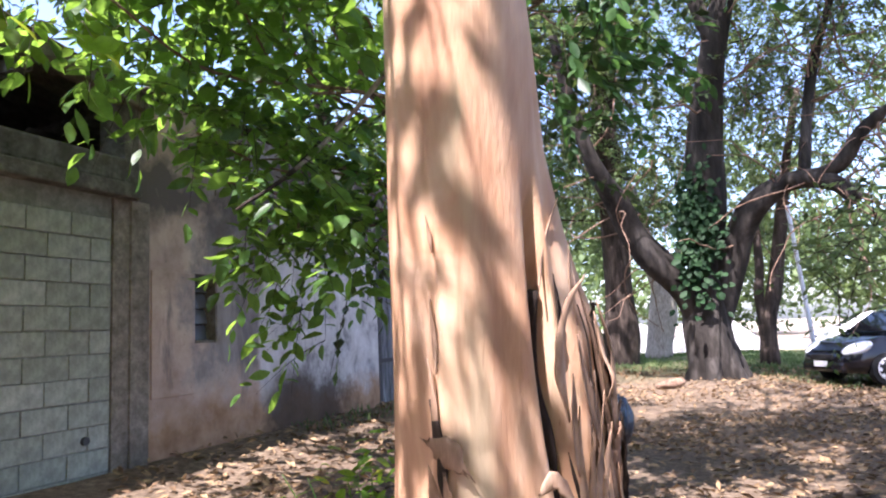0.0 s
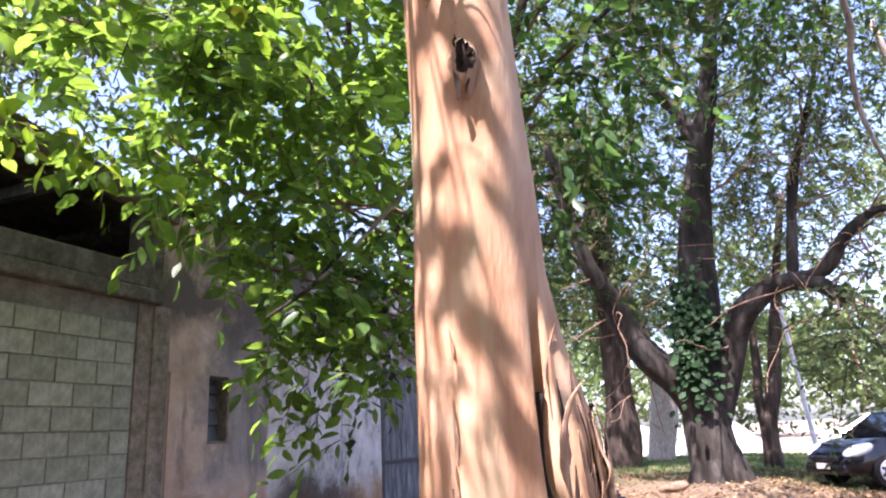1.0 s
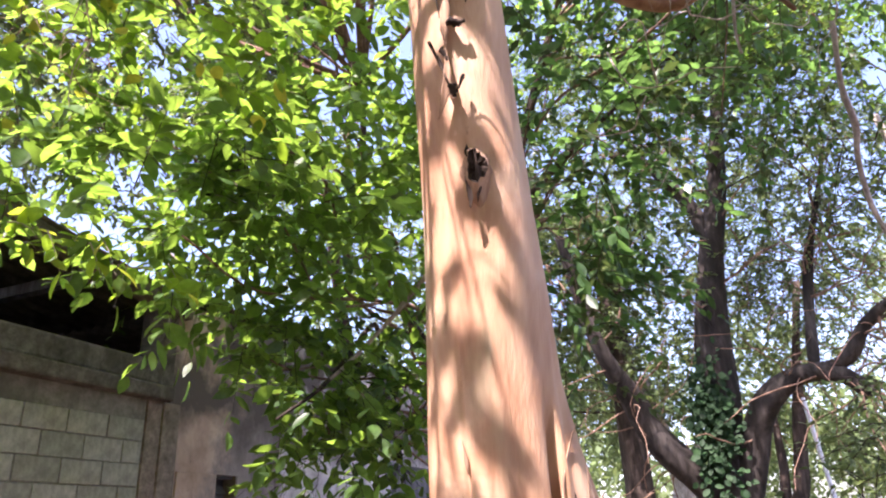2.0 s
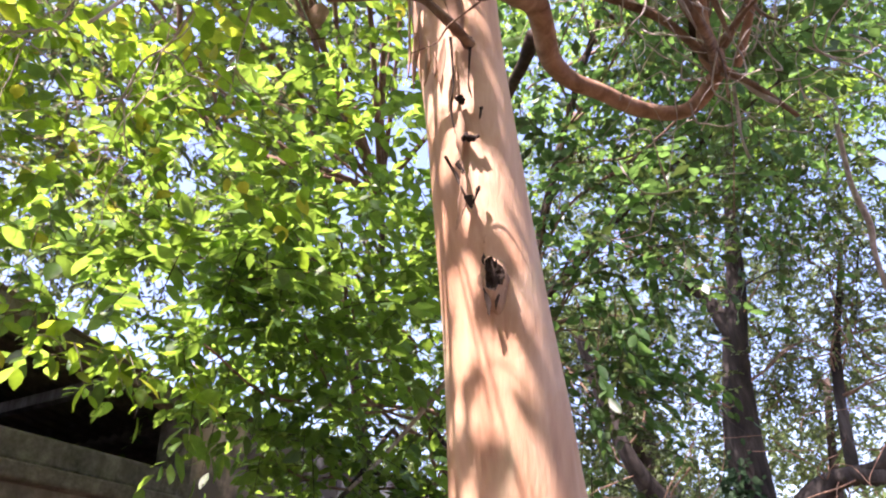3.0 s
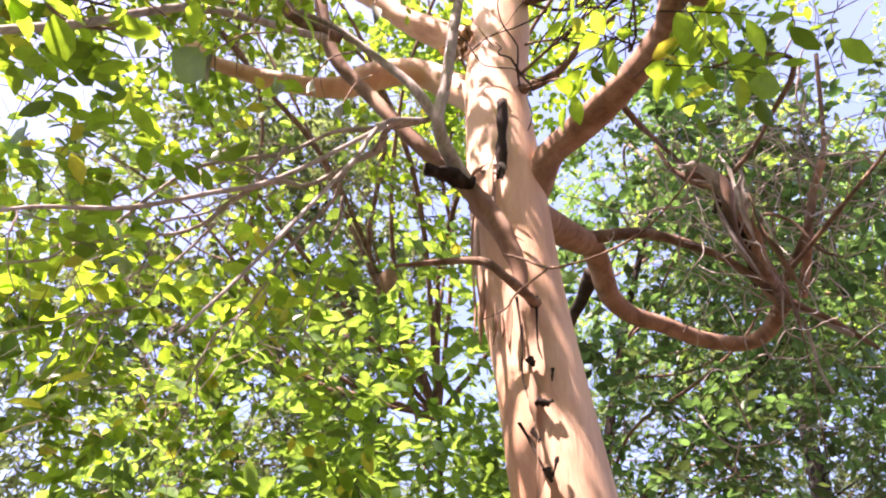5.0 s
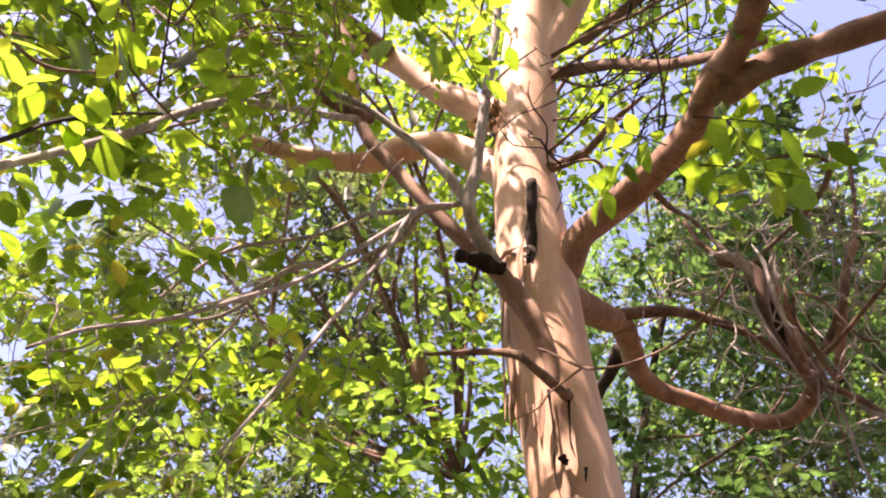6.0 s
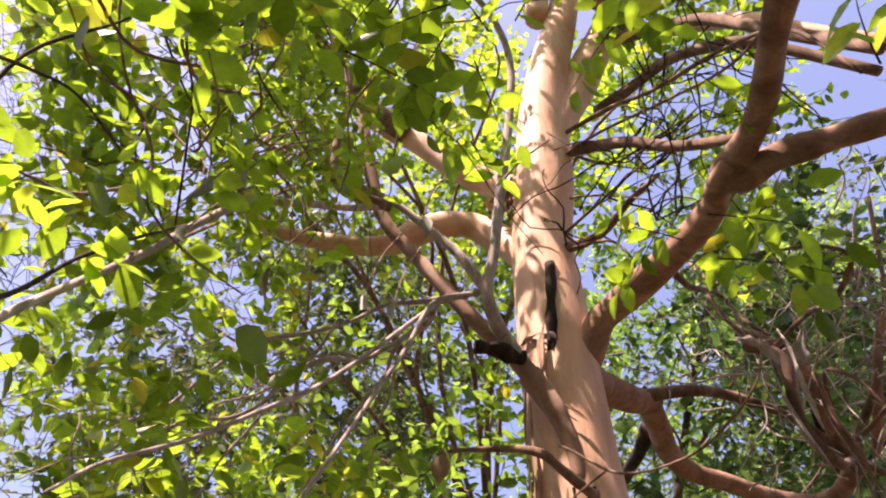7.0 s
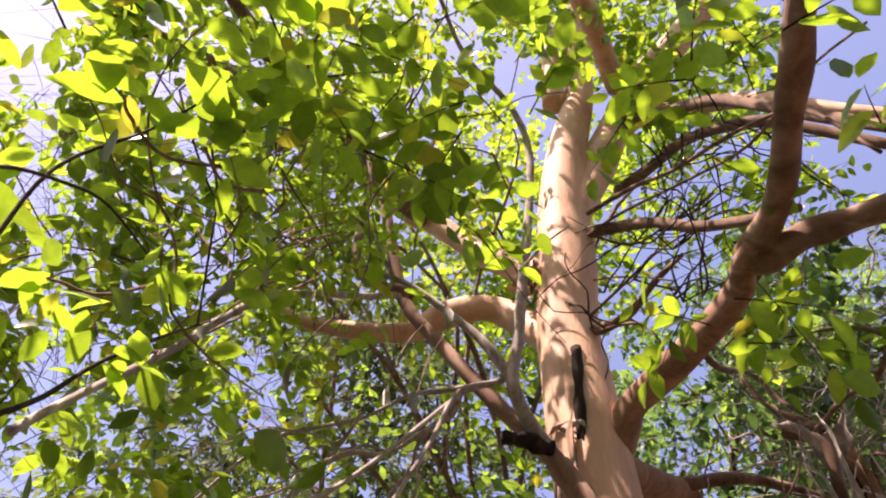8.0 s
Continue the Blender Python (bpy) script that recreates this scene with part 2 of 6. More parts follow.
def foliage(roots, ways, lengths, count, size, shape, leaf_mat, twig_mat, parent, seed, droop=0.25, thick=0.004, upness=1.0, name="crown", label="", origin=(0, 0, 0), chinks=True):
    """Sprays: a thin drooping twig each, with leaves set alternately along it. Two meshes: the leaves and the twigs."""
    rng = np.random.default_rng(seed)
    n = len(roots)
    roots, ways = np.asarray(roots, float), unit(np.asarray(ways, float))
    s = np.linspace(0.12, 1.0, count)[None, :] + rng.uniform(-0.03, 0.03, (n, count))
    drop = np.zeros((n, count, 3))
    drop[..., 2] = -droop * s * s
    bend = unit(rng.normal(size=(n, 3)))[:, None] * (s * s)[..., None] * 0.15
    at = roots[:, None] + lengths[:, None, None] * (ways[:, None] * s[..., None] + drop + bend)
    side = unit(np.cross(ways, (0, 0, 1)) + 1e-4)
    sign = np.where(np.arange(count) % 2, 1.0, -1.0)[None, :, None]
    tip = (s > 0.93)[..., None]
    go = ways[:, None] * np.where(tip, 1.2, 0.55) + side[:, None] * sign * np.where(tip, 0.3, 0.85) + rng.normal(size=(n, count, 3)) * 0.38
    go[..., 2] -= 0.3
    up = np.array([0, 0, upness]) + rng.normal(size=(n, count, 3)) * 0.5
    sizes = size * rng.uniform(0.6, 1.2, (n, count))
    at, go, up, sizes = at.reshape(-1, 3), go.reshape(-1, 3), up.reshape(-1, 3), sizes.ravel()
    keep = np.ones(len(at), bool)
    if chinks:
        for part_way in (0.25, 0.75):
            keep &= ~sun_gap(at + unit(go) * sizes[:, None] * part_way + np.asarray(origin), chinks == 2)
    v, f = leaf_arrays(at[keep], go[keep], up[keep], sizes[keep], shape, rng)
    leaves = mesh_object(name, v, f, leaf_mat, parent, False, label)
    tagged(leaves, kind="stuff")
    if thick:
        q = np.linspace(0, 1, 5)
        c = roots[:, None] + lengths[:, None, None] * (ways[:, None] * q[None, :, None] + np.stack([0 * q, 0 * q, -droop * q * q], 1)[None]
                                                       + unit(np.cross(ways, side))[:, None] * 0)
        b = unit(np.cross(side, ways))
        ring = np.stack([np.cos(np.arange(3) * 2.094), np.sin(np.arange(3) * 2.094)], 1)
        r = thick * (1.0 - 0.75 * q)
        tv = c[:, :, None] + (ring[None, None, :, 0:1] * side[:, None, None] + ring[None, None, :, 1:2] * b[:, None, None]) * r[None, :, None, None]
        i, j = np.meshgrid(np.arange(4), np.arange(3), indexing="ij")
        quad = np.stack([i * 3 + j, i * 3 + (j + 1) % 3, (i + 1) * 3 + (j + 1) % 3, (i + 1) * 3 + j], -1).reshape(-1, 4)
        shut = np.ones(n, bool)
        if chinks:
            for k in range(13):
                i, w = min(k // 3, 3), k / 3 - min(k // 3, 3)
                shut &= ~sun_gap(c[:, i] * (1 - w) + c[:, i + 1] * w + np.asarray(origin), False, True)
        tv, n = tv[shut], int(shut.sum())
        tf = (quad[None] + (np.arange(n) * 15)[:, None, None]).reshape(-1, 4)
        tagged(mesh_object("twig_spray", tv.reshape(-1, 3), tf, twig_mat, parent), kind="stuff")
    return leaves


def in_balls(balls, seed, gap=0.0, gap_scale=1.0):
    """Places spread through ellipsoids (x, y, z, rx, ry, rz, count), thinned where a slow wave is low. Also the way out from each middle."""
    rng = np.random.default_rng(seed)
    out, ways = [], []
    for x, y, z, rx, ry, rz, count in balls:
        p = unit(rng.normal(size=(count, 3))) * rng.uniform(0.25, 1.0, (count, 1)) ** 0.5
        q = p * (rx, ry, rz) + (x, y, z)
        w = q * gap_scale
        wave = np.sin(w[:, 0] * 2.1 + 1.3 * np.sin(w[:, 1] * 1.7)) + np.sin(w[:, 1] * 2.6 + w[:, 2] * 1.1) + np.sin(w[:, 2] * 2.9 - w[:, 0] * 1.3)
        keep = wave > gap
        out.append(q[keep])
        ways.append((p * (1, 1, 0.5) + rng.normal(size=(count, 3)) * 0.6)[keep])
    return np.concatenate(out), np.concatenate(ways)


# ---- ground ----
def ground_height(x, y):
    """Level ground with a soft bank of soil against the building and a slight rise under the trees behind."""
    x, y = np.asarray(x, float), np.asarray(y, float)
    bank = np.clip((-x - 2.6) / 2.4, 0, 1) ** 1.3 * np.clip(1.4 - np.abs(y - 8) / 14, 0, 1)
    rise = 0.16 * np.clip((y - 12) / 4, 0, 1) * np.clip((1.9 - x) / 1.5, 0, 1) * np.clip((34 - y) / 6, 0, 1)
    near = np.clip((60 - np.hypot(x, y)) / 20, 0, 1)
    return bank * 0.37 + rise + near * (0.03 * np.sin(x * 1.3 + 0.5 * y) * np.sin(0.9 * y) + 0.015 * np.sin(3.1 * x) * np.sin(2.7 * y))


def build_ground():
    s = np.concatenate([-np.geomspace(900, 31, 12), np.linspace(-30, 30, 141), np.geomspace(31, 900, 12)])
    x, y = np.meshgrid(s, s + 8, indexing="ij")
    n = len(s)
    v = np.stack([x, y, ground_height(x, y)], -1).reshape(-1, 3)
    i, j = np.meshgrid(np.arange(n - 1), np.arange(n - 1), indexing="ij")
    a = (i * n + j).ravel()
    m = Mat("soil", 0.95, 0.1)
    big, fine = m.noise(0.5, 5), m.noise(14, 6, 0.7)
    c = m.ramp(fine, [(0.3, (0.05, 0.036, 0.025)), (0.55, (0.135, 0.1, 0.068)), (0.75, (0.26, 0.205, 0.14))])
    grass = m.ramp(m.noise(30, 4), [(0.3, (0.06, 0.09, 0.03)), (0.7, (0.17, 0.22, 0.07))])
    split = m.t.nodes.new("ShaderNodeSeparateXYZ")
    m.link(m.coord, split.inputs[0])
    both = m.t.nodes.new("ShaderNodeMath")
    both.operation = "MULTIPLY"
    m.link(m.level(split.outputs["Y"], 15.5, 24.0), both.inputs[0])
    m.link(m.level(big, 0.3, 0.55), both.inputs[1])
    c = m.mix(both.outputs[0], c, grass)
    sand = m.ramp(m.noise(3, 4), [(0.3, (0.2, 0.165, 0.13)), (0.7, (0.31, 0.265, 0.21))])
    c = m.mix(m.level(split.outputs["Y"], 33.0, 36.0), c, sand)
    m.colour(c).bump(fine, 0.8, 0.03)
    ob = mesh_object("ground", v, np.stack([a, a + n, a + n + 1, a + 1], 1), m.m, None, True)
    tagged(ob, "bare brown soil under trees with thin grass and a sandy road beyond", "ground", kind="structure")


build_ground()


def scatter_litter():
    rng = np.random.default_rng(5)
    n = 60000
    d, a = 3.0 + 24 * rng.uniform(0, 1, n) ** 0.75, np.radians(rng.uniform(55, 135, n))
    x, y = d * np.cos(a), d * np.sin(a)
    patch = np.sin(x * 1.1 + np.sin(y * 0.8)) + np.sin(y * 1.4 - x * 0.5)
    keep = (x > WALL_X + 0.03) & (patch + rng.uniform(-1.6, 1.6, n) > -0.9) & (y < 21)
    x, y = x[keep], y[keep]
    n = len(x)
    p = np.stack([x, y, ground_height(x, y) + rng.uniform(0.008, 0.035, n)], 1)
    w = np.stack([rng.normal(size=n), rng.normal(size=n), rng.normal(size=n) * 0.3], 1)
    up = np.stack([rng.normal(size=n) * 0.4, rng.normal(size=n) * 0.4, np.ones(n)], 1)
    v, f = leaf_arrays(p, w, up, rng.uniform(0.05, 0.13, n), FAR_LEAF, rng)
    tagged(mesh_object("leaf_litter", v, f, LEAF_DRY), "dry brown fallen leaves spread over the ground", "leaves", kind="stuff")


def scatter_grass():
    rng = np.random.default_rng(6)
    n = 26000
    x, y = rng.uniform(-6, 9, n), rng.uniform(15, 33, n)
    keep = (np.sin(x * 0.9) + np.sin(y * 0.7 + x * 0.4) + rng.uniform(-1, 1, n) + (y - 19) * 0.25 > 0) & (x > WALL_X + 0.1)
    xs, ys = rng.uniform(WALL_X + 0.05, WALL_X + 0.5, 260), rng.uniform(7.5, 13, 260)
    x, y = np.r_[x[keep], xs], np.r_[y[keep], ys]
    n = len(x)
    p = np.stack([x, y, ground_height(x, y) - 0.005], 1)
    w = np.stack([rng.normal(size=n) * 0.5, rng.normal(size=n) * 0.5, np.ones(n)], 1)
    v, f = leaf_arrays(p, w, rng.normal(size=(n, 3)), rng.uniform(0.06, 0.16, n), (FAR_LEAF[0] * (0.35, 1, 1), FAR_LEAF[1]), rng)
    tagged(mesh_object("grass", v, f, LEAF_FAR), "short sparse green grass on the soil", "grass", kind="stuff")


# ---- building ----
WALL_X = -5.07
scatter_litter()
scatter_grass()


def plaster():
    """Old lime plaster: pinkish beige by the column, a broad soot-grey stain round the window, worn white patches, rust-brown damp at the foot and black mould."""
    m = Mat("plaster", 0.92, 0.15)
    split = m.t.nodes.new("ShaderNodeSeparateXYZ")
    m.link(m.coord, split.inputs[0])

    def math2(how, a, b):
        n = m.t.nodes.new("ShaderNodeMath")
        n.operation = how
        for k, q in enumerate((a, b)):
            if hasattr(q, "is_output"):
                m.link(q, n.inputs[k])
            else:
                n.inputs[k].default_value = q
        return n.outputs[0]

    ragged = math2("MULTIPLY", math2("SUBTRACT", m.noise(1.6, 6, 0.65), 0.5), 2.2)
    along = math2("ADD", split.outputs["Y"], ragged)
    straight = math2("ADD", split.outputs["Y"], math2("MULTIPLY", ragged, 0.12))
    height = math2("ADD", split.outputs["Z"], math2("MULTIPLY", ragged, 0.6))
    beige = m.ramp(m.noise(2.2, 6, 0.65), [(0.3, (0.31, 0.225, 0.18)), (0.5, (0.46, 0.355, 0.3)), (0.7, (0.57, 0.47, 0.41))])
    white = m.ramp(m.noise(2.6, 6, 0.7, (1, 1, 0.85), 0.3), [(0.34, (0.24, 0.23, 0.24)), (0.46, (0.5, 0.48, 0.48)), (0.66, (0.68, 0.66, 0.66))])
    c = m.mix(m.level(straight, 7.04, 7.11), beige, white)
    soot = math2("MULTIPLY", math2("MULTIPLY", m.level(along, 5.95, 6.25), m.level(straight, 7.1, 7.05)), m.level(height, 0.85, 1.2))
    c = m.mix(math2("MULTIPLY", soot, 0.88), c, m.ramp(m.noise(4, 6, 0.7, (1, 1, 0.4)), [(0.35, (0.14, 0.13, 0.135)), (0.65, (0.32, 0.3, 0.305))]))
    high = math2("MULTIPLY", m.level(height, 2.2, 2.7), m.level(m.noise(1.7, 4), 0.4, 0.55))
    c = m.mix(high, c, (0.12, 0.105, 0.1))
    streak = m.level(m.noise(2.4, 5, 0.65, (1, 1.2, 0.3), 0.3), 0.58, 0.7)
    c = m.mix(math2("MULTIPLY", streak, 0.8), c, (0.13, 0.125, 0.13))
    c = m.mix(m.level(height, 0.95, 0.55), c, m.ramp(m.noise(5, 5), [(0.3, (0.25, 0.145, 0.085)), (0.7, (0.44, 0.29, 0.19))]))
    mould = math2("MULTIPLY", math2("MULTIPLY", m.level(along, 7.1, 7.5), m.level(along, 9.2, 8.7)), m.level(height, 1.2, 0.85))
    c = m.mix(math2("MULTIPLY", mould, 0.85), c, (0.06, 0.047, 0.038))
    spots = m.level(m.noise(22, 5, 0.75), 0.6, 0.72)
    c = m.mix(math2("MULTIPLY", spots, 0.6), c, (0.14, 0.13, 0.125))
    m.colour(c).bump(m.mix(0.5, m.noise(18, 6), m.noise(3, 4)), 0.5, 0.02)
    return m.m


def concrete(name, a, b, c, scale=6.0):
    m = Mat(name, 0.9, 0.2)
    tone = m.ramp(m.noise(scale * 1.8, 7, 0.75), [(0.3, a), (0.5, b), (0.72, c)])
    shade = m.ramp(m.apiece(), [(0.0, (0.8, 0.81, 0.78)), (0.5, (0.95, 0.96, 0.93)), (1.0, (1.12, 1.12, 1.11))])
    c = m.mix(1.0, tone, shade, "MULTIPLY")
    c = m.mix(m.level(m.noise(1.3, 4, 0.6, (1, 1, 0.4)), 0.55, 0.75), c, tuple(0.35 * q for q in b))
    c = m.mix(m.level(m.noise(2.4, 6, 0.7, (1, 1, 0.25), 0.4), 0.52, 0.7), c, tuple(0.5 * q for q in b))
    c = m.mix(m.level(m.noise(90, 4, 0.7), 0.56, 0.72), c, tuple(0.6 * q for q in b))
    m.colour(c)
    m.bump(m.noise(70, 5, 0.7), 0.8, 0.012)
    return m.m


PLASTER = plaster()
BLOCK = concrete("block", (0.22, 0.24, 0.215), (0.36, 0.385, 0.355), (0.5, 0.525, 0.49))
MORTAR = concrete("mortar", (0.17, 0.178, 0.165), (0.28, 0.29, 0.275), (0.42, 0.43, 0.41))
BEAM = concrete("beam", (0.05, 0.048, 0.044), (0.14, 0.13, 0.12), (0.3, 0.28, 0.26), 3.5)
COLUMN = concrete("column", (0.1, 0.085, 0.07), (0.21, 0.185, 0.16), (0.36, 0.32, 0.28), 4.5)
ROOF = concrete("roof_sheet", (0.05, 0.05, 0.035), (0.12, 0.11, 0.08), (0.24, 0.22, 0.18), 2.5)
# near-black wall colour that carries the shade of the room
DARK_ROOM = concrete("dark_room_wall", (0.015, 0.014, 0.013), (0.03, 0.028, 0.026), (0.06, 0.055, 0.05))
WOOD_GREY = rough_bark("weathered_door", (0.06, 0.06, 0.065), (0.16, 0.165, 0.18), (0.3, 0.31, 0.33), 9, 0.008)
DARK_PAINT = Mat("dark_metal", 0.6, 0.4).colour((0.05, 0.052, 0.06)).m
PALE_METAL = Mat("pale_metal", 0.45, 0.5).colour((0.55, 0.57, 0.6)).m
GLASS_MILKY = Mat("milky_glass", 0.2, 0.5).colour((0.11, 0.115, 0.125)).m

front = new("wall_front")
tagged(front, "weathered building front of grey concrete blocks and stained plaster", "wall", kind="structure")
part("mortar_bed", boxed((WALL_X - 0.2, -4.0, -0.3), (WALL_X - 0.014, 5.02, 2.72)), MORTAR, front, "grey mortar joints")


def lintel():
    """The concrete beam over the blocks: a slab edge above a lip that juts out and drips."""
    bm = bmesh.new()
    box(bm, (WALL_X - 0.25, -4.0, 2.72), (WALL_X + 0.12, 5.24, 2.855), 0.02)
    box(bm, (WALL_X - 0.25, -4.0, 2.856), (WALL_X + 0.06, 5.12, 3.09), 0.03)
    return bm


part("beam", lintel(), BEAM, front, "dark stained concrete beam")
part("column", boxed((WALL_X - 0.3, 5.02, -0.3), (WALL_X + 0.012, 5.2, 2.719), 0.008), COLUMN, front, "rough concrete column")
part("column", boxed((WALL_X - 0.3, 5.204, -0.3), (WALL_X + 0.03, 5.42, 2.719), 0.012), COLUMN, front, "rough concrete column")
part("column", boxed((WALL_X - 0.3, 5.13, 2.857), (WALL_X + 0.015, 5.3, 3.7), 0.012), BEAM, front, "rough concrete column")
wall = bmesh.new()
for lo, hi in (((5.424, -0.3), (6.04, 3.75)), ((6.04, -0.3), (6.37, 1.4)), ((6.04, 2.1), (6.37, 3.75)), ((6.37, -0.3), (9.97, 3.75)),
               ((9.97, 2.46), (11.7, 3.75)), ((11.7, -0.3), (12.6, 3.75))):
    box(wall, (WALL_X - 0.2, lo[0], lo[1]), (WALL_X, hi[0], hi[1]))
box(wall, (WALL_X - 0.2, 5.304, 2.72), (WALL_X - 0.002, 5.424, 3.75))
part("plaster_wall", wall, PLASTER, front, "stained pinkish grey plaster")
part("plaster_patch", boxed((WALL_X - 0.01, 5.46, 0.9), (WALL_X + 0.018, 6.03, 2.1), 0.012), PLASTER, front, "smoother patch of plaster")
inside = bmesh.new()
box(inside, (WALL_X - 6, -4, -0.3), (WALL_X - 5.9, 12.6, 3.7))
tagged(part("wall_back", inside, DARK_ROOM), "plain rear wall of the building", "wall", kind="structure")
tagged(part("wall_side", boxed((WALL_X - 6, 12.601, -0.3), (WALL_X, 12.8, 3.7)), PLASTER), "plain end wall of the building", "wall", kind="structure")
tagged(part("wall_side", boxed((WALL_X - 6, -4.2, -0.3), (WALL_X, -4.001, 4.4)), DARK_ROOM), "plain end wall of the building", "wall", kind="structure")
tagged(part("inner_wall", boxed((WALL_X - 5.9, 10.0, -0.3), (WALL_X - 0.301, 10.1, 3.65)), DARK_ROOM), "inner wall of the building, darkened for the shade of the room", "wall", kind="structure")


def roof_over(y0, y1, z0, z1, x0, x1, thick):
    """A corrugated sheet that falls along y, with waves running down the fall."""
    n, k = 160, 8
    xs, ys = np.linspace(x0, x1, n), np.linspace(y0, y1, k)
    X, Y = np.meshgrid(xs, ys, indexing="ij")
    Z = z0 + (z1 - z0) * (Y - y0) / (y1 - y0) + 0.022 * np.sin(X * 2 * np.pi / 0.177)
    v = np.concatenate([np.stack([X, Y, Z], -1).reshape(-1, 3), np.stack([X, Y, Z - thick], -1).reshape(-1, 3)])
    i, j = np.meshgrid(np.arange(n - 1), np.arange(k - 1), indexing="ij")
    a = (i * k + j).ravel()
    m = n * k
    top = np.stack([a, a + k, a + k + 1, a + 1], 1)
    e1 = np.arange(k - 1) + (n - 1) * k
    e2 = np.arange(n - 1) * k
    rim = np.concatenate([np.stack([e1, e1 + m, e1 + 1 + m, e1 + 1], 1), np.stack([e2, e2 + m, e2 + k + m, e2 + k], 1),
                          np.stack([e2 + k - 1, e2 + 2 * k - 1, e2 + 2 * k - 1 + m, e2 + k - 1 + m], 1)])
    return v, np.concatenate([top, top[:, ::-1] + m, rim])


roof_thing = new("roof")
tagged(roof_thing, "old mossy grey corrugated roof with a thick verge", "roof", kind="structure")
mesh_object("roof_sheet", *roof_over(-4.3, 5.4, 5.2, 3.72, WALL_X - 6.2, WALL_X + 0.12, 0.012), ROOF, roof_thing)
verge = bmesh.new()
box(verge, (WALL_X - 0.1, -4.3, -0.12), (WALL_X + 0.1, 5.4, 0.0), 0.02)
for vert in verge.verts:
    vert.co.z += 5.17 + (3.69 - 5.17) * (vert.co.y + 4.3) / 9.7
part("verge_board", verge, ROOF, roof_thing, "mossy concrete verge")
mesh_object("roof_sheet", *roof_over(5.41, 12.9, 3.86, 3.8, WALL_X - 6.2, WALL_X + 0.1, 0.012), ROOF, roof_thing)
for k in range(6):
    part("rafter", boxed((WALL_X - 5.9, -3.2 + 1.5 * k, 4.87 - 0.229 * k), (WALL_X - 0.25, -3.1 + 1.5 * k, 4.98 - 0.229 * k)), WOOD_GREY, roof_thing)


def build_window():
    win = new("window_1")
    win.location = (WALL_X, 6.04, 1.4)
    tagged(win, "small louvred window with dusty glass slats in plaster", "window", kind="structure")
    w, h = 0.33, 0.7
    for name, lo, hi in (("frame_side", (-0.16, 0.0, 0.0), (-0.04, 0.025, h)), ("frame_side", (-0.16, w - 0.03, 0.0), (0.006, w, h)),
                         ("frame_top", (-0.16, 0.025, h - 0.03), (-0.04, w - 0.03, h)), ("window_sill", (-0.16, 0.025, 0.0), (-0.01, w - 0.03, 0.03))):
        part(name, boxed(lo, hi, 0.004), COLUMN if "sill" in name or lo[1] > 0.2 else DARK_PAINT, win)
    for k in range(4):
        bm = boxed((-0.005, 0.03, 0.0), (0.005, w - 0.035, 0.15), 0.002)
        ob = part("pane", bm, GLASS_MILKY, win, "dusty glass slat")
        ob.location, ob.rotation_euler = (-0.1, 0, 0.035 + 0.162 * k), (0, radians(-14 if k < 3 else -38), 0)
    # dark board that stands for the unlit room behind the slats
    part("room_shade_board", boxed((-0.19, 0.0, 0.0), (-0.165, w, h)), DARK_PAINT, win)


def build_door():
    door = new("door_1")
    door.location = (WALL_X, 9.97, 0.3)
    tagged(door, "weathered grey plank double door with a rusty bar", "door", kind="structure")
    for k in range(8):
        y = 0.1 + k * 0.192
        part("plank", boxed((-0.12 + 0.004 * (k % 3), y, 0.02), (-0.08 + 0.004 * (k % 3), y + 0.187, 2.08), 0.004), WOOD_GREY, door)
    part("door_frame", boxed((-0.15, 0.0, 0.0), (0.01, 0.09, 2.16), 0.006), DARK_PAINT, door, "dark frame post")
    part("door_frame", boxed((-0.15, 1.64, 0.0), (0.01, 1.73, 2.16), 0.006), DARK_PAINT, door, "dark frame post")
    part("door_frame", boxed((-0.15, 0.09, 2.085), (0.01, 1.64, 2.16), 0.006), DARK_PAINT, door, "dark frame head")
    part("bar", boxed((-0.078, 0.15, 0.68), (-0.05, 1.55, 0.74), 0.005), DARK_PAINT, door, "rusty cross bar")


build_window()
build_door()
drain = bmesh.new()
bmesh.ops.create_cone(drain, cap_ends=True, segments=16, radius1=0.035, radius2=0.035, depth=0.05, matrix=pose(WALL_X + 0.002, 4.76, 0.64, 0, 90, 0))
tagged(part("drain_hole", drain, DARK_PAINT), "dark round drain pipe end in the block wall", "pipe", kind="structure")

# ---- main tree ----
FOOT = np.array((-0.86, 2.7, 0.0))
tree = new("tree")
tree.location = FOOT
tagged(tree, "tall tree with smooth orange peeling bark and spreading limbs", "tree")

STEM = np.array([(-0.86, 2.75, -0.2, 0.400), (-0.857, 2.7, 0.4, 0.320), (-0.854, 2.662, 0.91, 0.278), (-0.848, 2.604, 1.29, 0.250), (-0.838, 2.54, 1.72, 0.233),
                 (-0.814, 2.479, 2.16, 0.224), (-0.798, 2.422, 2.57, 0.214), (-0.795, 2.346, 3.05, 0.203), (-0.79, 2.261, 3.61, 0.196), (-0.791, 2.2, 4, 0.206),
                 (-0.756, 2.121, 4.58, 0.207), (-0.727, 2.068, 4.98, 0.200), (-0.693, 2.006, 5.45, 0.190), (-0.588, 1.955, 5.97, 0.195), (-0.482, 1.88, 6.67, 0.185),
                 (-0.298, 1.821, 7.42, 0.165), (0, 1.74, 8.3, 0.130), (0.2, 1.45, 8.95, 0.110), (0.42, 1.2, 9.8, 0.090), (0.7, 1, 10.9, 0.060)])


def stem_at(z):
    return np.array([np.interp(z, STEM[:, 2], STEM[:, k]) for k in (0, 1, 3)])


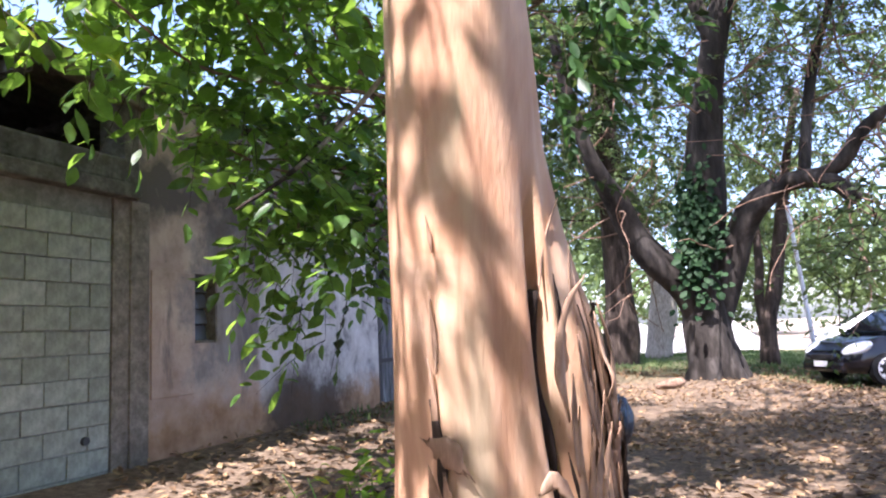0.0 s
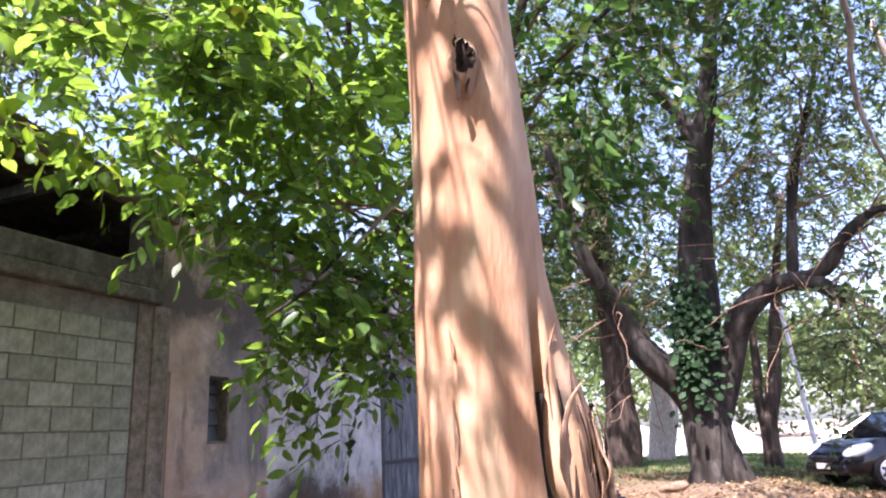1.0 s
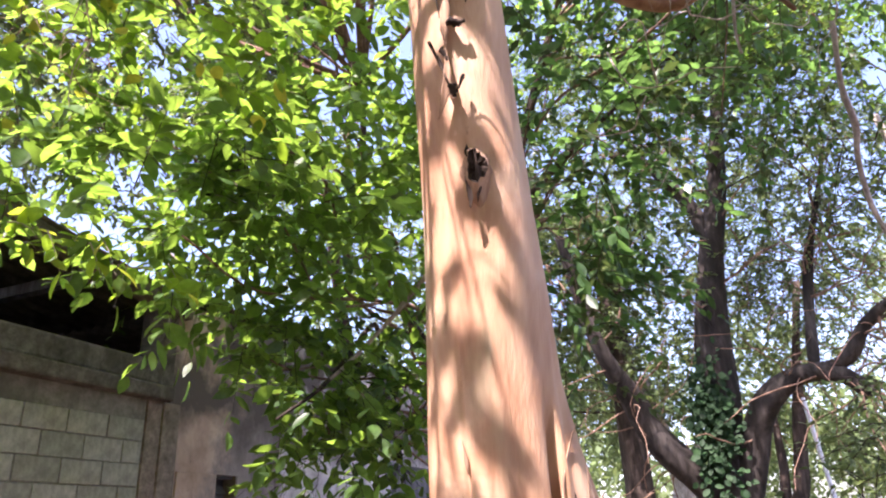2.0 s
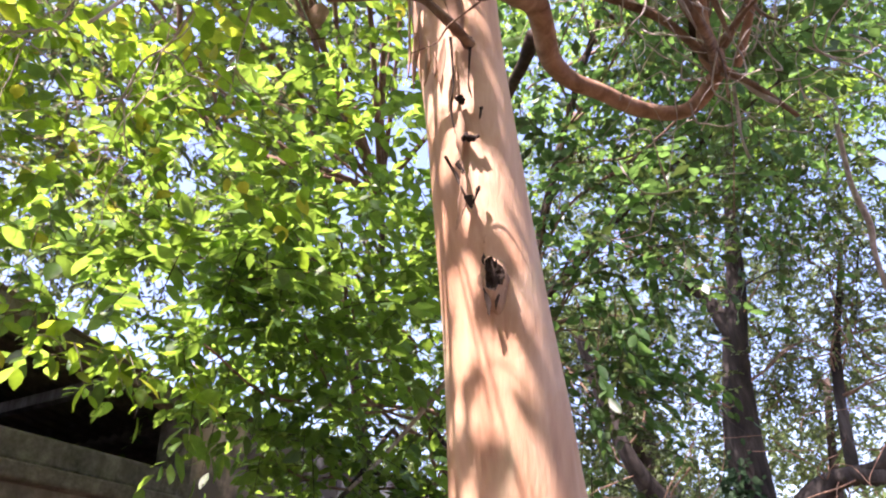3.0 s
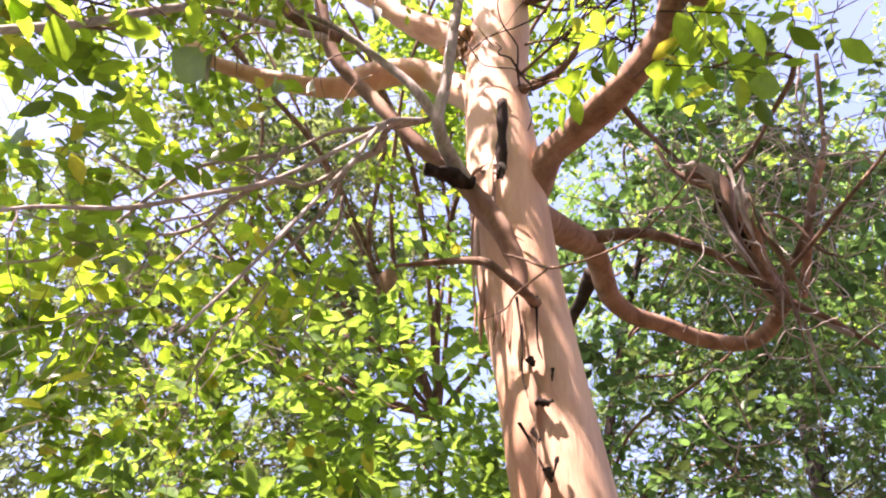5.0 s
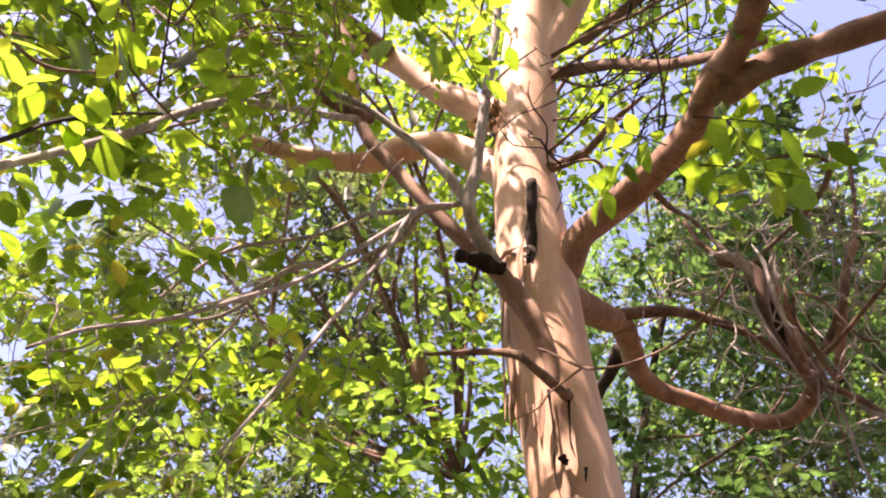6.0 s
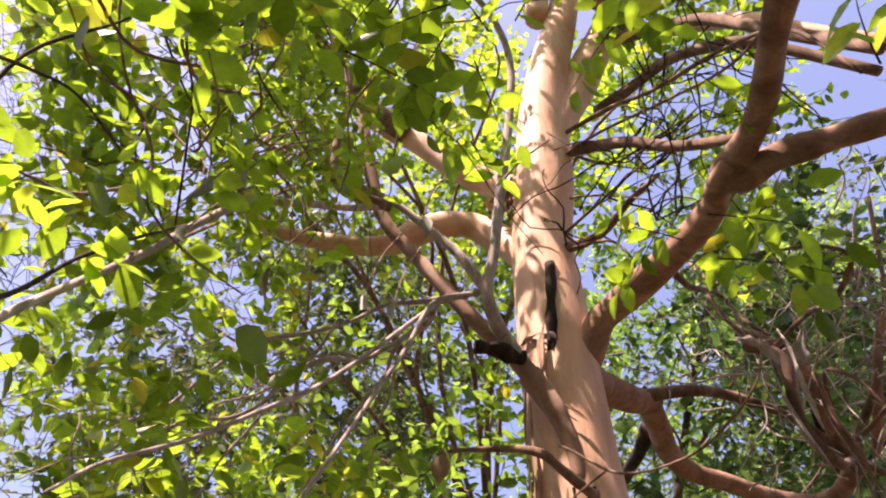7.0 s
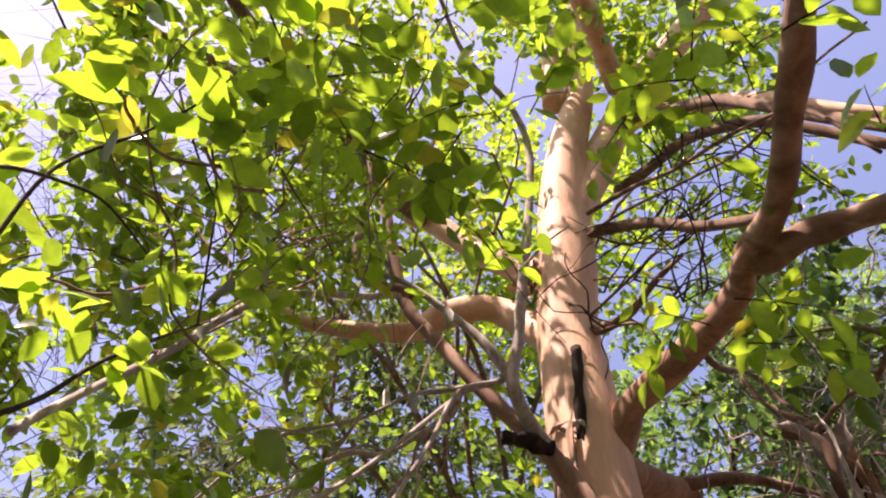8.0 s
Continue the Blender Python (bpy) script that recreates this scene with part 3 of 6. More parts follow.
LOBE, FOLD = radians(26), radians(-15)


def turn(x, c):
    return (x - c + np.pi) % (2 * np.pi) - np.pi


def trunk_radius(a, z, r):
    """The trunk's radius at angle a: soft fluting, a root lobe with ragged ridges, and the fold before it."""
    low = np.clip((2.3 - z) / 1.6, 0, 1)
    lobe = np.interp(z, [0, 0.9, 1.15, 1.35, 1.5, 1.72, 1.94, 2.6], [0.15, 0.14, 0.155, 0.155, 0.12, 0.08, 0.04, 0.0])
    near = np.exp(-((turn(a, LOBE) / 0.42) ** 2))
    rr = r * (1 + 0.012 * np.sin(2 * a + 0.8 * z) + 0.01 * np.sin(3 * a - 1.1 * z + 1) + 0.006 * np.sin(7 * a + 0.5 * np.sin(3 * z)) + 0.014 * np.sin(2.2 * z + a))
    rr = rr + low * (0.012 * np.sin(5 * a + 2.0 + 0.4 * z) + 0.006 * np.sin(11 * a + z))
    rr = rr + lobe * near * (1 + 0.1 * np.sin(19 * a + 3 * np.sin(2.6 * z)) + 0.06 * np.sin(31 * a - 5 * z))
    rr = rr - np.interp(z, [0.3, 1.35, 1.6, 1.85], [0.19, 0.17, 0.08, 0.0]) * np.exp(-((turn(a, FOLD + 0.05 * np.sin(4 * z)) / 0.12) ** 4))
    return rr - np.interp(z, [0.5, 1.2, 1.7, 2.05, 2.1], [0.018, 0.014, 0.014, 0.008, 0.0]) * np.exp(-((turn(a, radians(-97) + 0.05 * np.sin(5 * z)) / 0.045) ** 2))


def build_trunk():
    """Rings with soft fluting, a root lobe that swells downwards on one side and a deep fold before it."""
    line = smooth_line(STEM, 12)
    sides = 256
    a = np.linspace(0, 2 * np.pi, sides, endpoint=False)
    verts = []
    for x, y, z, r in line:
        rr = trunk_radius(a, z, r)
        verts.append(np.stack([x + np.cos(a) * rr, y + np.sin(a) * rr, np.full(sides, z)], 1))
    n = len(line)
    i, j = np.meshgrid(np.arange(n - 1), np.arange(sides), indexing="ij")
    p, q = (i * sides + j).ravel(), (i * sides + (j + 1) % sides).ravel()
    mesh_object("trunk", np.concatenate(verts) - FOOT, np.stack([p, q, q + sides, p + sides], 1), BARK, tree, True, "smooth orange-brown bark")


build_trunk()
# dark lining laid in the fold to stand for its shade
fold = []
for z in np.linspace(0.2, 1.5, 9):
    x, y, r = stem_at(z)
    q = r - np.interp(z, [0.2, 1.2, 1.5], [0.055, 0.05, 0.02])
    fold.append((x + q * math.cos(FOLD), y + q * math.sin(FOLD), z))
limb("rotten_fold", np.array(fold) - FOOT, 0.046, 0.02, DEAD_WOOD, tree, 14, 0.3, 4, "dark lining for the shade in the bark fold")


def bough(points, r0, r1, material, name="limb", lumps=0.05, label="", sides=0, power=1.0):
    seed = int(abs(points[0][0] * 911 + points[-1][2] * 577)) % 1000
    return limb(name, np.array(points) - FOOT, r0, r1, material, tree, sides or (14 if r0 > 0.04 else 7), lumps, seed, label, 5, power)


# the large limbs
bough([(-0.78, 2.45, 4.14), (-0.75, 2.17, 4.15), (-0.76, 2.00, 4.18), (-0.80, 1.89, 4.28), (-0.86, 1.83, 4.42), (-0.96, 1.76, 4.59), (-1.05, 1.69, 4.74), (-1.28, 1.51, 5.19), (-1.44, 1.33, 5.55), (-1.48, 1.16, 6.11), (-1.53, 0.97, 6.91)],
      0.056, 0.036, BARK_BROWN, label="brown limb with rough bark")
bough([(-0.733, 2.055, 3.815), (-0.726, 2.028, 3.938), (-0.736, 1.994, 4.051), (-0.762, 1.943, 4.180), (-0.835, 1.896, 4.355)], 0.034, 0.06, BARK_BROWN, "limb_collar")
bough([(-0.83, 1.82, 4.40), (-0.91, 1.70, 4.41), (-0.97, 1.61, 4.38)], 0.045, 0.03, DEAD_WOOD, "branch_stub", 0.15, "blackened torn stub", 12)
bough([(-0.83, 1.86, 4.36), (-0.88, 1.67, 4.55), (-0.87, 1.57, 4.7), (-0.8, 1.54, 4.92), (-0.7, 1.47, 5.31), (-0.53, 1.37, 5.96), (-0.42, 1.25, 6.5), (-0.41, 1.01, 6.78), (-0.50, 0.57, 6.99), (-0.42, 0.09, 7.18)], 0.04, 0.016, BARK_GREY, "branch", label="pale grey branch")
bough([(-0.87, 1.58, 4.68), (-0.97, 1.46, 4.95), (-1.15, 1.3, 5.23), (-1.28, 1.14, 5.37), (-1.44, 0.92, 5.42), (-1.54, 0.62, 5.6)], 0.03, 0.012, BARK_GREY, "branch", label="pale grey branch")
bough([(-0.72, 2.16, 4.5), (-0.59, 2.12, 4.59), (-0.47, 2.06, 4.69), (-0.33, 2.05, 4.75), (-0.16, 2.00, 4.78), (-0.01, 1.91, 4.76), (0.13, 1.81, 4.72), (0.27, 1.68, 4.68), (0.33, 1.53, 4.62), (0.42, 1.43, 4.59)],
      0.1, 0.06, BARK_WARM, label="orange-brown limb with pale bark", lumps=0.07, power=0.6)
bough([(0.36, 1.50, 4.62), (0.43, 1.42, 4.59), (0.53, 1.29, 4.55), (0.62, 1.13, 4.52), (0.72, 0.93, 4.53), (0.81, 0.76, 4.53), (0.89, 0.58, 4.52), (1.02, 0.35, 4.52)], 0.064, 0.05, BARK_BROWN, lumps=0.08)
bough([(0.35, 1.53, 4.62), (0.41, 1.52, 4.57), (0.53, 1.46, 4.53), (0.65, 1.41, 4.45), (0.75, 1.38, 4.38), (0.85, 1.35, 4.31), (1.04, 1.32, 4.21)], 0.06, 0.05, BARK_BROWN, lumps=0.08)
bough([(-0.73, 2.2, 4.55), (-0.58, 2.66, 4.67), (-0.53, 2.86, 4.76), (-0.54, 3.05, 4.74), (-0.56, 3.23, 4.65), (-0.49, 3.41, 4.60), (-0.35, 3.57, 4.58), (-0.16, 3.80, 4.54), (0.06, 3.90, 4.48), (0.21, 3.84, 4.46), (0.34, 3.69, 4.49)],
      0.105, 0.046, BARK_WARM, power=0.4, label="sagging smooth orange limb")
bough([(-0.51, 2.76, 4.73), (-0.24, 2.90, 4.75), (-0.05, 3.07, 4.73), (0.16, 3.27, 4.64), (0.36, 3.53, 4.45), (0.54, 3.63, 4.27), (0.70, 3.73, 4.06)], 0.04, 0.014, BARK_LIMB)
bough([(-0.62, 3.11, 4.78), (-0.75, 3.32, 4.81), (-0.89, 3.52, 4.87), (-0.98, 3.63, 4.86)], 0.05, 0.035, BARK_DARK)
bough([(0.12, 2.25, 4.36), (0.24, 2.26, 4.23), (0.2, 2.32, 4.03), (0.2, 2.37, 3.87), (0.25, 2.5, 3.8), (0.3, 2.9, 4.05), (0.35, 3.63, 4.48)], 0.026, 0.022, BARK_LIMB, label="broken limb with loose peeling bark", lumps=0.16)
SHEDS = (([(0.1, 2.21, 4.36), (0.15, 2.2, 4.3), (0.19, 2.22, 4.2), (0.2, 2.24, 4.1)], 0.12), ([(0.26, 2.22, 4.32), (0.27, 2.22, 4.2), (0.25, 2.26, 4.02), (0.25, 2.3, 3.85)], 0.07),
         ([(0.18, 2.2, 4.22), (0.17, 2.24, 4.05), (0.19, 2.3, 3.88), (0.22, 2.38, 3.72)], 0.065), ([(0.3, 2.3, 4.1), (0.29, 2.34, 3.95), (0.31, 2.4, 3.8), (0.34, 2.45, 3.62)], 0.05))
bough([(-0.68, 2.06, 3.73), (-0.69, 1.96, 3.72), (-0.74, 1.87, 3.77), (-0.79, 1.82, 3.83), (-0.89, 1.80, 3.88), (-1.04, 1.78, 3.93), (-1.21, 1.74, 3.96)], 0.027, 0.011, BARK_LIMB, "dead_branch", 0.12, "dead dark broken branch")
bough([(-0.735, 2.0, 4.4), (-0.7, 1.93, 4.6), (-0.66, 1.9, 4.82), (-0.62, 1.88, 5.1)], 0.034, 0.028, DEAD_WOOD, "branch_stub", 0.22, "blackened upright stub")
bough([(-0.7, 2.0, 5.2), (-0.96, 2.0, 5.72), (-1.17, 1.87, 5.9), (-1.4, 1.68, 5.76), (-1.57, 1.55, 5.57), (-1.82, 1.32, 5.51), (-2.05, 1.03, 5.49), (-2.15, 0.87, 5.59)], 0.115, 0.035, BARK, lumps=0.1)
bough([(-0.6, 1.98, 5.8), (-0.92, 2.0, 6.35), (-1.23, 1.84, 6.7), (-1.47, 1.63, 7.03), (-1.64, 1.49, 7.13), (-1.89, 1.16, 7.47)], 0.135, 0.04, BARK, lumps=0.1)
bough([(-1.3, 1.2, 5.35), (-1.36, 0.98, 5.1), (-1.42, 0.74, 4.87), (-1.52, 0.52, 4.67), (-1.52, 0.35, 4.29), (-1.49, 0.22, 3.93), (-1.46, 0.08, 3.6), (-1.43, -0.01, 3.39), (-1.39, -0.07, 3.23)], 0.022, 0.012, BARK_GREY, "branch")
bough([(-0.93, 1.52, 4.66), (-1.05, 1.36, 4.51), (-1.12, 1.26, 4.15), (-1.18, 1.16, 3.85), (-1.23, 1.06, 3.56), (-1.29, 0.93, 3.2), (-1.32, 0.83, 2.96)], 0.014, 0.005, BARK_GREY, "branch")
bough([(-1.05, 1.37, 4.5), (-1.31, 1.05, 3.91), (-1.4, 0.81, 3.6), (-1.48, 0.63, 3.39), (-1.49, 0.41, 3.17), (-1.44, 0.28, 2.98)], 0.012, 0.005, BARK_GREY, "branch")
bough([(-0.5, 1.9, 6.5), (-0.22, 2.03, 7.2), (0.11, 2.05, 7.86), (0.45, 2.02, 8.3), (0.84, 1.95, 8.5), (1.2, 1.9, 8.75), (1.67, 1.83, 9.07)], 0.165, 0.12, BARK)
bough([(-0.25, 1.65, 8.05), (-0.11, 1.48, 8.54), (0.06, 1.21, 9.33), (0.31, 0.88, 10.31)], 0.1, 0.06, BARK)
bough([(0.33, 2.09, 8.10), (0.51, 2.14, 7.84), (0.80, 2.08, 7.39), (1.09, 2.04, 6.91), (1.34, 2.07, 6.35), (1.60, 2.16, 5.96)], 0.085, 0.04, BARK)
bough([(-0.12, 2.33, 7.32), (0.18, 2.16, 7.07), (0.51, 1.97, 6.81), (0.88, 1.86, 6.35), (1.05, 1.89, 6.07), (1.34, 1.99, 5.54)], 0.05, 0.03, BARK_LIMB)
bough([(0.1, 2.05, 7.86), (0.3, 2.02, 7.7), (0.53, 1.9, 7.24), (0.76, 1.73, 6.66), (0.88, 1.59, 6.01), (0.97, 1.43, 5.31), (1.06, 1.27, 4.62)], 0.06, 0.025, BARK_LIMB)
bough([(-0.45, 1.93, 6.3), (0.0, 1.85, 5.87), (0.23, 1.74, 5.41), (0.43, 1.61, 5.05), (0.64, 1.46, 4.72)], 0.045, 0.02, BARK_LIMB)
bough([(-0.6, 1.98, 5.3), (-0.32, 1.97, 5.26), (-0.1, 1.94, 5.39), (0.11, 1.95, 5.52)], 0.035, 0.012, BARK_LIMB)
bough([(-1.26, 1.2, 5.3), (-1.43, 0.89, 5.34), (-1.39, 0.79, 6.25), (-1.41, 0.61, 6.8), (-1.51, 0.23, 7.31), (-1.49, -0.24, 6.58), (-1.35, -0.58, 5.96)], 0.03, 0.012, BARK_LIMB, "branch")
bough([(-0.54, 1.11, 4.79), (-0.39, 1.11, 4.9), (-0.24, 1.08, 4.89)], 0.008, 0.004, BARK_GREY, "twig")
bough([(-2.12, -1.01, 6.56), (-2.17, -0.72, 6.86), (-2.18, -0.39, 7.26), (-2.05, 0.39, 7.6), (-1.88, 0.81, 7.5), (-1.71, 1.18, 7.25), (-1.5, 1.55, 7.05)], 0.055, 0.08, BARK_LIMB)
bough([(-1.57, -0.67, 6.9), (-1.67, -0.29, 7.11), (-1.67, 0.13, 7.2), (-1.68, 0.56, 7.22), (-1.57, 0.88, 7.04), (-1.5, 1.0, 6.8)], 0.05, 0.06, BARK_LIMB)
# thin branches against the sky and over the eye
for pts, r in (([(-0.5, 1.94, 6.5), (0.0, 1.82, 6.3), (0.29, 1.69, 5.99), (0.68, 1.5, 5.67), (0.9, 1.3, 5.18), (0.91, 1.18, 4.4)], 0.018),
               ([(-0.45, 1.93, 6.2), (-0.11, 1.8, 6.03), (0.3, 1.69, 5.8), (0.66, 1.4, 5.3), (0.94, 1.05, 4.99), (1.04, 0.74, 4.48)], 0.012),
               ([(-0.6, 2.0, 5.8), (-0.42, 1.97, 5.74), (-0.19, 1.95, 5.54), (0.0, 1.91, 5.28)], 0.01),
               ([(-0.6, 1.98, 5.4), (-0.22, 1.89, 5.46), (0.0, 1.86, 5.53), (0.24, 1.79, 5.46)], 0.011),
               ([(-0.6, 1.98, 5.3), (-0.29, 1.94, 5.14), (-0.2, 1.95, 4.96)], 0.011),
               ([(-0.45, 1.95, 6.4), (-0.14, 1.95, 5.88), (0.14, 1.9, 5.82), (0.42, 1.77, 5.65)], 0.012)):
    bough(pts, r, r * 0.45, BARK_LIMB, "twig")
for pts, r in (([(-0.98, -0.57, 3.32), (-0.98, -0.53, 3.43), (-1.03, -0.43, 3.59), (-1.07, -0.32, 3.7), (-1.25, -0.1, 3.9)], 0.006),
               ([(-1.08, -0.42, 3.27), (-1.03, -0.47, 3.61), (-0.98, -0.39, 3.99), (-0.97, -0.34, 4.48), (-0.97, -0.34, 5.02)], 0.006),
               ([(-0.97, -0.34, 5.02), (-0.96, -0.1, 5.35), (-0.87, 0.16, 6.0), (-0.62, 0.6, 6.9)], 0.009),
               ([(-0.95, -0.09, 5.31), (-1.02, -0.11, 4.7), (-1.05, -0.23, 4.41), (-1.06, -0.09, 4.14), (-1.08, 0.0, 3.9), (-1.14, 0.11, 3.68)], 0.006),
               ([(-1.2, -0.04, 5.28), (-1.2, 0.1, 4.97), (-1.12, 0.32, 4.69), (-1.08, 0.45, 4.55)], 0.006),
               ([(-1.26, -0.24, 4.63), (-1.26, -0.05, 4.46), (-1.22, 0.15, 4.33), (-1.4, 0.5, 4.6)], 0.005),
               ([(-1.24, -0.17, 3.1), (-1.27, -0.09, 3.26), (-1.3, -0.02, 3.48), (-1.36, 0.1, 3.76), (-1.5, 0.3, 4.2)], 0.008)):
    bough(pts, r, r * 0.6, BARK_DARK, "twig")
# pale drooping branches on the building's side
PALE = (([(-0.91, 1.56, 4.70), (-1.12, 1.48, 4.65), (-1.26, 1.50, 4.56), (-1.53, 1.43, 4.44), (-1.74, 1.28, 4.38), (-1.97, 1.24, 4.21), (-2.17, 1.09, 4.10), (-2.35, 0.93, 3.98), (-2.52, 0.79, 3.83)], 0.018),
        ([(-1.13, 1.50, 4.66), (-1.32, 1.50, 4.52), (-1.46, 1.53, 4.37), (-1.58, 1.53, 4.24), (-1.78, 1.55, 4.01), (-1.98, 1.54, 3.76), (-2.13, 1.53, 3.53)], 0.012),
        ([(-1.93, 1.27, 4.22), (-2.01, 1.22, 4.05), (-2.18, 1.20, 3.76), (-2.26, 1.06, 3.63)], 0.009),
        ([(-0.95, 1.52, 4.65), (-1.21, 1.42, 4.69), (-1.60, 1.30, 4.65), (-2.01, 1.14, 4.55), (-2.45, 1.08, 4.30), (-2.69, 0.98, 4.19)], 0.016),
        ([(-1.44, 1.59, 4.45), (-1.57, 1.67, 4.24), (-1.71, 1.76, 3.98), (-1.79, 1.83, 3.75)], 0.008),
        ([(-2.07, 0.94, 4.23), (-2.21, 0.81, 3.94), (-2.25, 0.54, 3.79)], 0.008),
        ([(-1.59, 1.29, 4.63), (-1.85, 1.29, 4.40), (-2.14, 1.14, 4.19), (-2.22, 1.19, 4.00), (-2.44, 1.14, 3.69)], 0.01),
        ([(-1.55, 1.46, 4.48), (-1.74, 1.34, 4.51), (-1.91, 1.14, 4.58), (-2.21, 0.98, 4.51)], 0.009))
lean = np.random.default_rng(40)


def crooked(points, amount):
    """The same line with a kink at every joint."""
    p = smooth_line(np.array(points), 2)
    p[1:-1] += lean.normal(size=p[1:-1].shape) * amount
    return [tuple(q) for q in p]


for pts, r in PALE:
    bough(crooked(pts, 0.016), r, r * 0.35, BARK_GREY, "branch", 0.12)


def twiglets(lines, count, reach, thick, material, seed, label, owner=None, foot=FOOT):
    """Fine crooked side twigs that leave the given lines at random."""
    rng = np.random.default_rng(seed)
    vs, fs, base = [], [], 0
    for k in range(count):
        line = smooth_line(np.array(lines[k % len(lines)]), 4)
        i = rng.integers(1, len(line))
        d = unit(unit(line[i] - line[i - 1]) * 0.7 + rng.normal(size=3) * 0.8)
        pts = [line[i]]
        for _ in range(6):
            d = unit(d + rng.normal(size=3) * 0.34 + (0, 0, -0.06))
            pts.append(pts[-1] + d * reach * rng.uniform(0.1, 0.22))
        r = thick * rng.uniform(0.6, 1.3)
        v, f = tube(smooth_line(np.column_stack([np.array(pts), np.linspace(r, r * 0.35, 7)]), 2), 5, 0.1, k, False)
        vs.append(v - np.asarray(foot))
        fs.append(f + base)
        base += len(v)
    tagged(mesh_object("twig_spray", np.concatenate(vs), np.concatenate(fs), material, owner or tree, True, label), kind="stuff")


twiglets([q for q, r in PALE], 60, 0.6, 0.004, BARK_GREY, 43, "fine pale side twigs")
SKYWARD = [[(-0.45, 1.95, 6.2), (-0.1, 1.95, 5.88), (0.2, 1.9, 5.8)], [(-0.5, 1.98, 5.6), (-0.1, 1.9, 5.46), (0.25, 1.8, 5.5)], [(0.0, 1.82, 6.3), (0.4, 1.65, 5.9), (0.75, 1.4, 5.4)],
           [(0.45, 2.02, 8.3), (0.9, 1.9, 7.6), (1.2, 1.7, 7.0)], [(0.1, 2.0, 7.4), (0.5, 1.9, 6.8), (0.8, 1.7, 6.2)], [(-0.6, 1.98, 5.3), (-0.3, 1.95, 5.2), (0.1, 1.95, 5.1)]]
twiglets(SKYWARD, 90, 0.8, 0.006, BARK_DARK, 44, "thin dark twigs against the sky")
OVERHEAD = [[(-1.6, 0.2, 6.0), (-1.0, 0.0, 5.2), (-0.6, 0.3, 4.6)], [(-1.5, 1.0, 5.8), (-1.9, 0.4, 5.2), (-2.1, -0.2, 4.6)], [(-1.2, 0.9, 5.6), (-1.3, 0.2, 4.6), (-1.2, -0.2, 3.9)],
            [(-0.5, 1.1, 6.0), (-0.6, 0.5, 5.4), (-0.8, 0.1, 4.8)]]
twiglets(OVERHEAD, 75, 1.0, 0.005, BARK_LIMB, 45, "thin dark twigs between the leaves")
# twigs that cross the trunk, and the tangle beside it
for pts, r in (([(-0.71, 1.82, 3.84), (-0.63, 1.79, 3.75), (-0.52, 1.77, 3.62), (-0.41, 1.69, 3.51), (-0.27, 1.66, 3.47), (-0.10, 1.63, 3.48), (0.11, 1.57, 3.59), (0.20, 1.70, 3.90)], 0.007),
               ([(-0.52, 1.77, 3.61), (-0.66, 1.78, 3.56), (-0.73, 1.81, 3.53), (-0.83, 1.78, 3.49)], 0.005),
               ([(0.24, 2.91, 4.85), (0.47, 2.65, 4.76), (0.49, 1.87, 4.07), (0.59, 1.75, 4.08), (0.59, 1.64, 4.06), (0.51, 1.66, 4.18), (0.31, 1.70, 4.31)], 0.014),
               ([(-0.05, 2.05, 4.90), (0.00, 2.23, 4.85), (0.09, 3.02, 5.54), (0.17, 3.01, 5.22), (0.26, 3.01, 5.03)], 0.02),
               ([(0.38, 3.43, 4.74), (0.44, 3.19, 4.80), (0.56, 3.16, 4.64), (0.61, 3.16, 4.38), (0.68, 3.15, 4.28)], 0.014),
               ([(0.41, 3.43, 4.48), (0.65, 3.29, 4.70), (0.83, 3.25, 5.03), (0.96, 3.21, 5.23), (1.19, 3.04, 5.84)], 0.024),
               ([(0.37, 3.43, 4.48), (0.48, 3.04, 4.28), (0.72, 2.88, 4.35), (1.06, 2.78, 4.54)], 0.018),
               ([(0.37, 3.37, 4.48), (0.34, 3.07, 4.22), (0.33, 2.94, 3.90), (0.30, 2.94, 3.72)], 0.01),
               ([(0.60, 3.56, 5.45), (0.50, 3.79, 5.00), (0.42, 3.80, 4.62), (0.37, 3.81, 4.23), (0.22, 3.95, 3.63)], 0.008)):
    bough(pts, r, r * 0.5, BARK_LIMB, "twig", 0.1)


def tangle():
    """Dry crooked twigs hanging in the fork of the sagging limb, each a thin wandering tube."""
    rng = np.random.default_rng(77)
    vs, fs, base = [], [], 0
    for k in range(230):
        p = np.array((0.57, 3.29, 5.05)) + rng.normal(size=3) * (0.5, 0.4, 0.55)
        d = unit(rng.normal(size=3) * (1, 1, 0.8) + (0.2, -0.1, -0.2))
        pts = [p]
        for _ in range(5):
            d = unit(d + rng.normal(size=3) * 0.45)
            pts.append(pts[-1] + d * rng.uniform(0.07, 0.19))
        r = rng.uniform(0.003, 0.007)
        line = smooth_line(np.column_stack([np.array(pts), np.linspace(r, r * 0.4, 6)]), 3)
        v, f = tube(line, 5, 0.1, k, False)
        vs.append(v - FOOT)
        fs.append(f + base)
        base += len(v)
    tagged(mesh_object("dry_tangle", np.concatenate(vs), np.concatenate(fs), BARK_GREY, tree, True, "tangle of dry pale twigs"), kind="stuff")


tangle()


